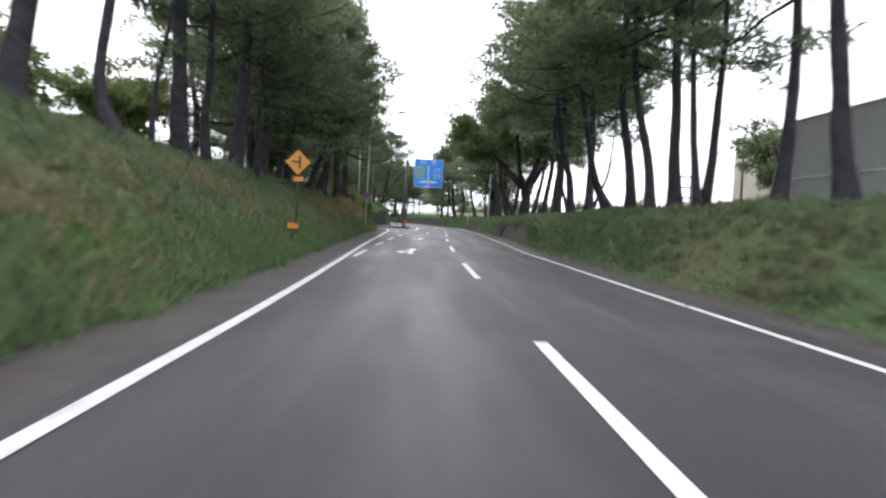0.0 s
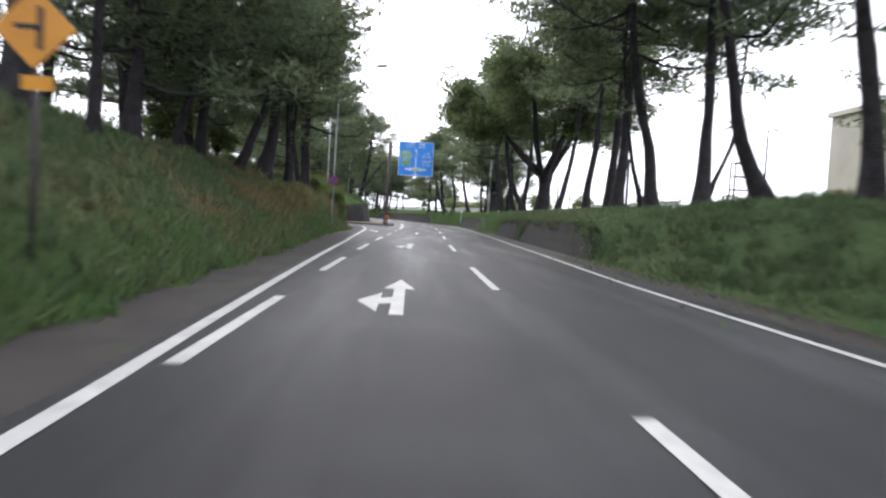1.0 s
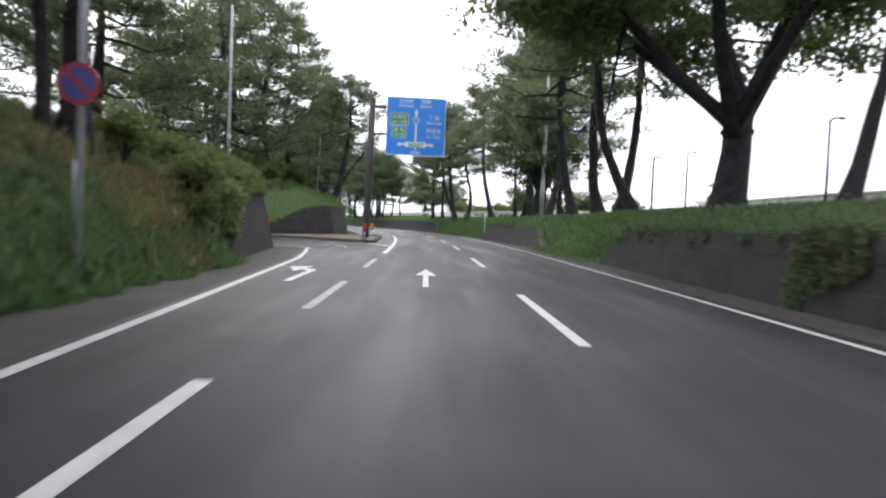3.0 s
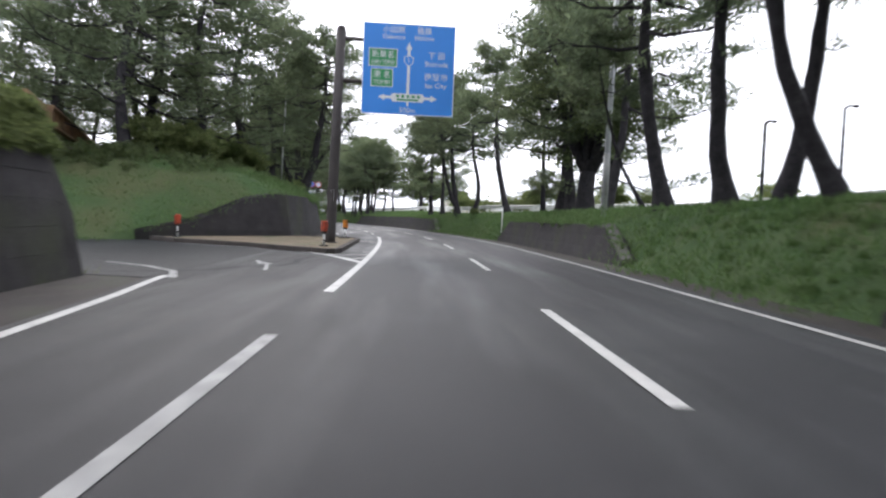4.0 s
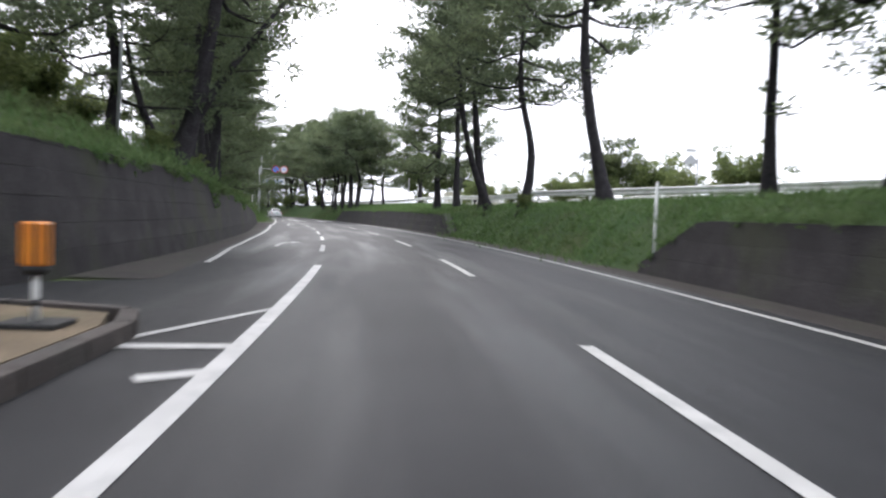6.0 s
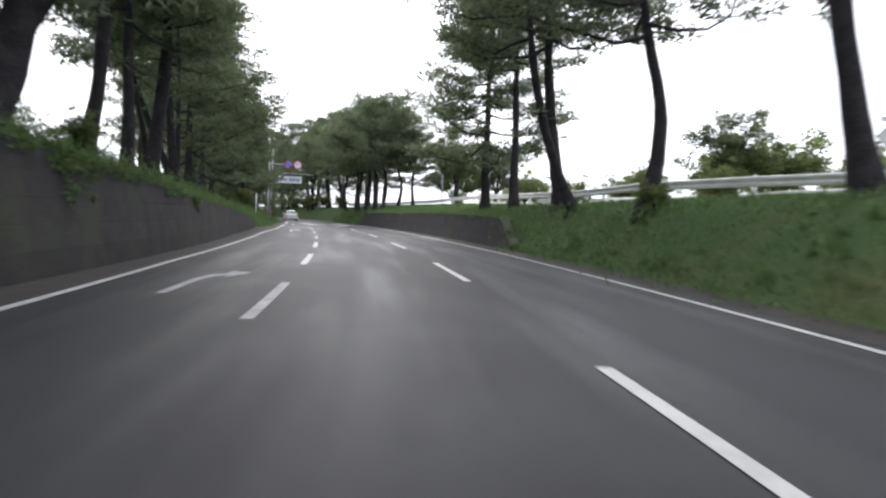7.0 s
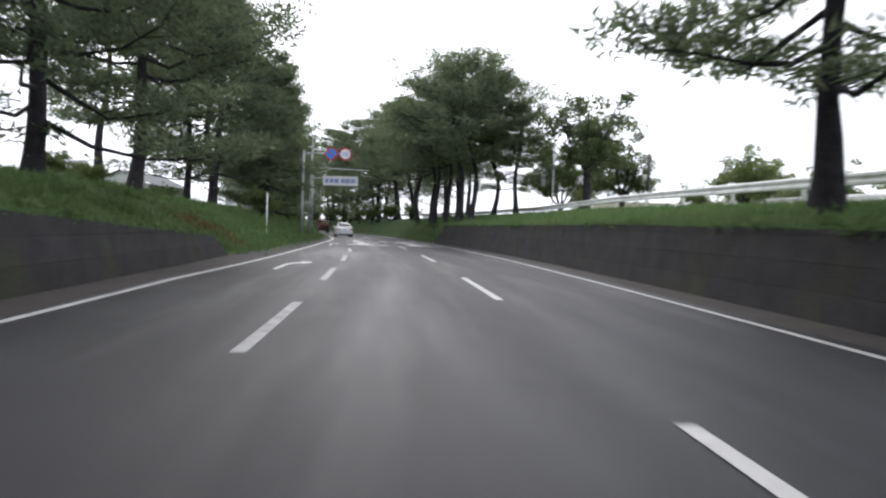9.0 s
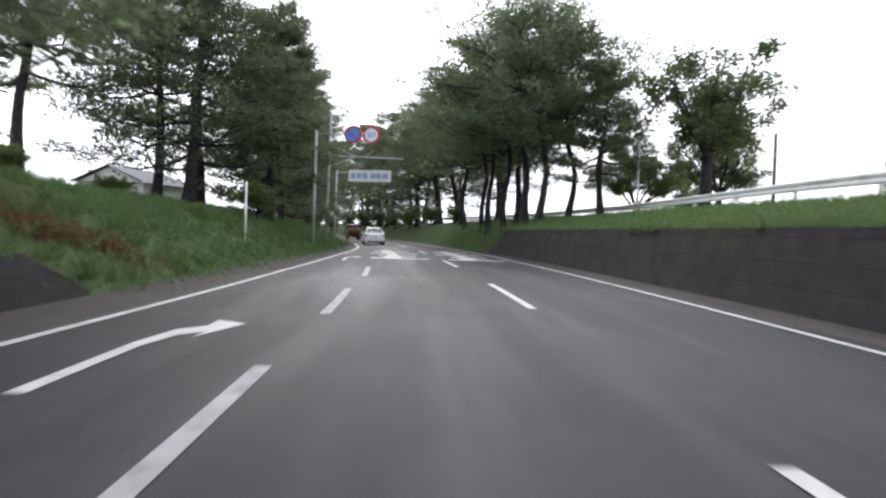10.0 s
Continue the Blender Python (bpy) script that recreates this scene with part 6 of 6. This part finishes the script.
def blades(name, label, count, pick, seed, long=0.34, wide=0.03, mat=None, loose=0.12):
    """Grass as one soup of narrow blades rooted in the ground."""
    rng = np.random.default_rng(seed)
    pts = []
    while len(pts) < count:
        q = pick(rng)
        if q is None:
            continue
        s, u = q
        p = at(s, u, 0)
        p.z = height(s, u) - 0.04
        if p.z > -0.05:
            pts.append(tuple(p))
    c = np.repeat(np.array(pts), 7, axis=0)
    n = len(c)
    c[:, :2] += rng.normal(size=(n, 2)) * loose
    a = rng.uniform(0, 6.283, n)
    w = np.stack([np.cos(a), np.sin(a), 0 * a], 1) * (wide * rng.uniform(0.6, 1.4, n))[:, None]
    q = np.stack([rng.normal(size=n) * 0.45, rng.normal(size=n) * 0.45, np.ones(n)], 1) * (long * rng.uniform(0.4, 1.3, n))[:, None]
    v = np.stack([c - w, c + w, c + q], 1).reshape(-1, 3)
    return tagged(new(name, soup(name, v, mat or BLADE)), label, "grass", kind="stuff")


def left_pick(rng):
    s = rng.uniform(1, 75)
    d = rng.uniform(0.0, 1.0) ** 1.4 * 7.5
    if left_wall(s) > 0.05:
        d += 0.62
    return s, left_base(s) - d - 0.03


def verge_pick(rng):
    s = rng.uniform(1, 66)
    edge = 0.12 * math.sin(s * 1.7) + 0.1 * math.sin(s * 4.1 + 1)
    return s, left_base(s) + 0.05 + edge - rng.uniform(0.0, 1.0) ** 1.5 * 1.1


def left_far_pick(rng):
    s = rng.uniform(88, 205)
    d = rng.uniform(0.0, 1.0) ** 1.3 * 8.0
    if left_wall(s) > 0.05:
        d += 0.62
    return s, left_base(s) - d - 0.03


def right_pick(rng, s0=72, s1=205):
    s = rng.uniform(s0, s1)
    d = rng.uniform(0.0, 1.0) ** 1.3 * 6.0
    if right_wall(s) > 0.05:
        d += 0.6
    return s, RIGHT_BASE + d + 0.03


blades("grass_left", "long uneven green grass and weeds on the bank", 10500, left_pick, 5, 0.26)
blades("grass_left_far", "short green grass above the far wall", 20000, left_far_pick, 15, 0.13, 0.022, BLADE_LUSH, 0.6)
blades("grass_right", "dull green grass with brown patches on the bank", 10500, lambda rng: right_pick(rng, 3, 73), 6, 0.12, 0.022, BLADE_SHORT, 0.6)
blades("grass_right_far", "lush green grass above the walls and on the bank", 18500, right_pick, 16, 0.17, 0.024, BLADE_LUSH, 0.6)

blades("verge_grass", "bright green grass fringe along the foot of the bank", 4200, verge_pick, 18, 0.26, 0.024, BLADE_LUSH, 0.14)
blades("weeds_left", "coarse broad-leaved weeds among the grass", 700, left_pick, 8, 0.36, 0.06)


def dry_pick(rng):
    """A slanting streak of dead grass on the mound before the far bank."""
    k = rng.normal(size=2)
    s = 158.8 + 0.8 * k[0]
    return s, left_base(s) - 1.25 - 0.28 * k[1] + 0.3 * k[0]


def dry_slope_pick(rng):
    """The worn middle of the bank before the side road."""
    while True:
        s, d = rng.uniform(38, 64), rng.uniform(0.7, 2.3)
        if noise.noise((s * 0.25, d * 0.8, 2.0)) + rng.uniform(-0.25, 0.25) > -0.05:
            return s, left_base(s) - d


blades("dry_grass", "streak of red-brown dead grass on the bank", 300, dry_pick, 19, 0.24, 0.024, BLADE_DRY, 0.16)
blades("dry_grass_slope", "brown and straw-coloured worn grass on the middle of the bank", 1300, dry_slope_pick, 20, 0.34, 0.026, BLADE_STRAW, 0.25)


def tussocks(name, label, count, pick, seed, long=0.5, mat=None):
    """Clumps of long arching grass, thick in some stretches and missing in others."""
    rng = np.random.default_rng(seed)
    out = []
    while len(out) < count:
        s, u = pick(rng)
        if noise.noise((s * 0.3, u * 0.5, seed)) + rng.uniform(-0.3, 0.3) < 0:
            continue
        c = at(s, u, height(s, u) - 0.05)
        n, k = 46, rng.uniform(0.6, 1.25)
        a = rng.uniform(0, 6.283, n)
        r = rng.uniform(0, 0.26, n) * k
        foot = np.array(tuple(c)) + np.stack([np.cos(a) * r, np.sin(a) * r, 0 * a], 1)
        tip = foot + np.stack([np.cos(a) * (r + 0.1), np.sin(a) * (r + 0.1), rng.uniform(0.5, 1.1, n) * (1 - 0.6 * r)], 1) * long * k
        w = np.stack([-np.sin(a), np.cos(a), 0 * a], 1) * rng.uniform(0.012, 0.03, n)[:, None]
        out.append(np.stack([foot - w, foot + w, tip], 1).reshape(-1, 3))
    return tagged(new(name, soup(name, np.concatenate(out), mat or BLADE)), label, "grass", kind="stuff")


def bank_right_pick(rng):
    return rng.uniform(2, 39.5), RIGHT_BASE + 0.15 + rng.uniform(0, 1) ** 1.2 * 4.2


def bank_right_far_pick(rng):
    a, b = ((71, 84), (108, 132.5))[rng.integers(0, 2)]
    return rng.uniform(a, b), RIGHT_BASE + 0.15 + rng.uniform(0, 1) ** 1.2 * 4.2


def far_bank_pick(rng):
    s = rng.uniform(140, 196)
    return s, left_base(s) - (0.7 if left_wall(s) > 0.05 else 0.15) - rng.uniform(0, 1) ** 1.2 * 7


tussocks("tussocks_left", "clumps of long green and straw-coloured grass on the bank", 1200, left_pick, 41, 0.3)
tussocks("tussocks_right", "clumps of long green grass on the bank below the pines", 800, bank_right_pick, 42, 0.34, BLADE_SHORT)
tussocks("tussocks_right_far", "clumps of green grass on the bank beside the walls", 220, bank_right_far_pick, 44, 0.24, BLADE_LUSH)
tussocks("tussocks_left_far", "clumps of long grass on the low far bank", 800, far_bank_pick, 43, 0.42, BLADE_LUSH)


def creepers(name, label, s0, s1, base, top, side, count, seed, drop, mat):
    """Leafy weeds that hang over the top edge of a wall, thick in places and thin in others."""
    rng = np.random.default_rng(seed)
    cs, rs = [], []
    while len(cs) < count:
        s = rng.uniform(s0, s1)
        h = top(s)
        lush = 0.5 + 0.9 * noise.noise((s * 0.35, seed, 0.0))
        if h < 0.3 or rng.random() > lush:
            continue
        z = h + 0.12 - rng.random() ** 1.7 * drop * (0.4 + lush)
        z = max(z, 0.1)
        cs.append(tuple(at(s, base(s) + side * (min(z, h) / 2.3 * 0.42 + (0.25 * rng.random() if z > h else -0.01)), z)))
        rs.append(rng.uniform(0.06, 0.17))
    return tagged(new(name, soup(name, tufts(rng, cs, rs, 16, 0.14, 0.06, 0.8, -0.35), mat)), label, "plants", kind="stuff")


def hedge_top(d):
    """Height of the hedge over the road, d metres behind the wall's top edge."""
    return float(np.interp(d, (0, 0.08, 0.6, 2.2, 4.5), (2.3, 2.85, 3.15, 3.75, 4.1)))


def corner_hedge():
    """The rank green growth on top of the corner wall: a leafy skin over a closed body."""
    rng = np.random.default_rng(51)
    root = thing("hedge", (-6.2, 71.5, 2.2), "thick bright green hedge of creepers and leaves on the corner wall", "hedge")
    inv = root.matrix_world.inverted()
    rows = np.linspace(66.3, 74.25, 22)
    depth = np.array((0, 0.06, 0.3, 0.6, 1.2, 2.2, 3.4, 4.5))

    def spot(q, d, drop=0.0):
        end = min(max((q - 66.3) / 3.0, 0), 1) * min(1, 0.82 + (74.25 - q) * 0.35)
        low = left_wall(q) - 0.1
        z = low + max(hedge_top(d) - 2.2, 0.0) * end * (1 + 0.22 * noise.noise((q * 0.9, d * 1.1, 5.0)))
        return inv @ at(q, left_base(q) - 0.42 - d - drop, z - drop)

    verts = [spot(q, d, 0.1) for q in rows for d in depth]
    m = len(depth)
    feet = [inv @ at(q, left_base(q) - 0.5 - d, left_wall(q) - 0.3) for q in (rows[0], rows[-1]) for d in depth]
    faces = [(i * m + k, i * m + k + 1, i * m + m + k + 1, i * m + m + k) for i in range(len(rows) - 1) for k in range(m - 1)]
    o, e = len(verts), (len(rows) - 1) * m
    faces += [(k, o + k, o + k + 1, k + 1) for k in range(m - 1)] + [(e + k, e + k + 1, o + m + k + 1, o + m + k) for k in range(m - 1)]
    part("stems", mesh_from("stems", verts + feet, faces, LEAF_LIGHT), LEAF_LIGHT, root, "dense inner growth")
    cs = []
    for k in range(2300):
        q = rng.uniform(rows[0], rows[-1])
        if k % 3 == 0:
            a, b = spot(q, 0.0), spot(q, 0.3)
            cs.append(tuple(a + (b - a) * rng.random() ** 1.2 + Vector((0.06, 0, -0.06))))
        elif k % 7 == 1:
            d = rng.uniform(0, 4.5)
            a = spot(rows[-1], d)
            cs.append((a.x, a.y + 0.05, a.z - rng.random() * (hedge_top(d) - 2.3)))
        else:
            cs.append(tuple(spot(q, rng.random() ** 1.5 * 4.5)))
    part("foliage", soup("foliage", tufts(rng, cs, rng.uniform(0.08, 0.2, len(cs)), 26, 0.13, 0.07, 0.7, 0.1), LEAF_LIGHT), LEAF_LIGHT, root)


corner_hedge()


def undergrowth(name, label, count, pick, seed):
    """Low dark scrub under the trees."""
    rng = np.random.default_rng(seed)
    cs = []
    while len(cs) < count:
        q, u = pick(rng)
        if noise.noise((q * 0.4, u * 0.4, seed)) + rng.uniform(-0.25, 0.25) > 0:
            cs.append(tuple(at(q, u, height(q, u) + rng.random() ** 2 * 0.45)))
    return tagged(new(name, soup(name, tufts(rng, cs, rng.uniform(0.1, 0.28, count), 22, 0.2, 0.09, 0.8, 0.2), LEAF)), label, "undergrowth", kind="stuff")


def crest_pick(rng):
    q = rng.uniform(93, 118)
    return q, left_base(q) - 3.2 - rng.random() * 7.5


undergrowth("undergrowth", "low dark scrub under the pines on the bank", 1500, crest_pick, 52)
creepers("creepers_left", "green weeds and creepers hanging over the long wall", 104, 130, left_base, left_wall, -1, 220, 31, 0.35, BLADE_LUSH)
creepers("creepers_corner", "creepers hanging over the wall at the side road", 66, 74.3, left_base, left_wall, -1, 160, 32, 0.22, LEAF_LIGHT)
creepers("creepers_patch", "patch of pale green weeds growing down the stone wall", 56.6, 58.6, rb, right_wall, 1, 190, 36, 1.0, BLADE_SHORT)
creepers("creepers_left_end", "creepers hanging down the face of the long wall", 117.8, 119.6, left_base, left_wall, -1, 70, 37, 1.3, BLADE_LUSH)
creepers("creepers_right", "grass tufts and weeds hanging over the stone wall", 40, 71, rb, right_wall, 1, 260, 33, 0.4, BLADE_SHORT)
creepers("creepers_right_middle", "grass tufts hanging over the stone wall", 84, 107, rb, right_wall, 1, 110, 34, 0.15, BLADE_LUSH)
creepers("creepers_right_far", "grass tufts hanging over the long stone wall", 133, 187, rb, right_wall, 1, 250, 35, 0.15, BLADE_LUSH)
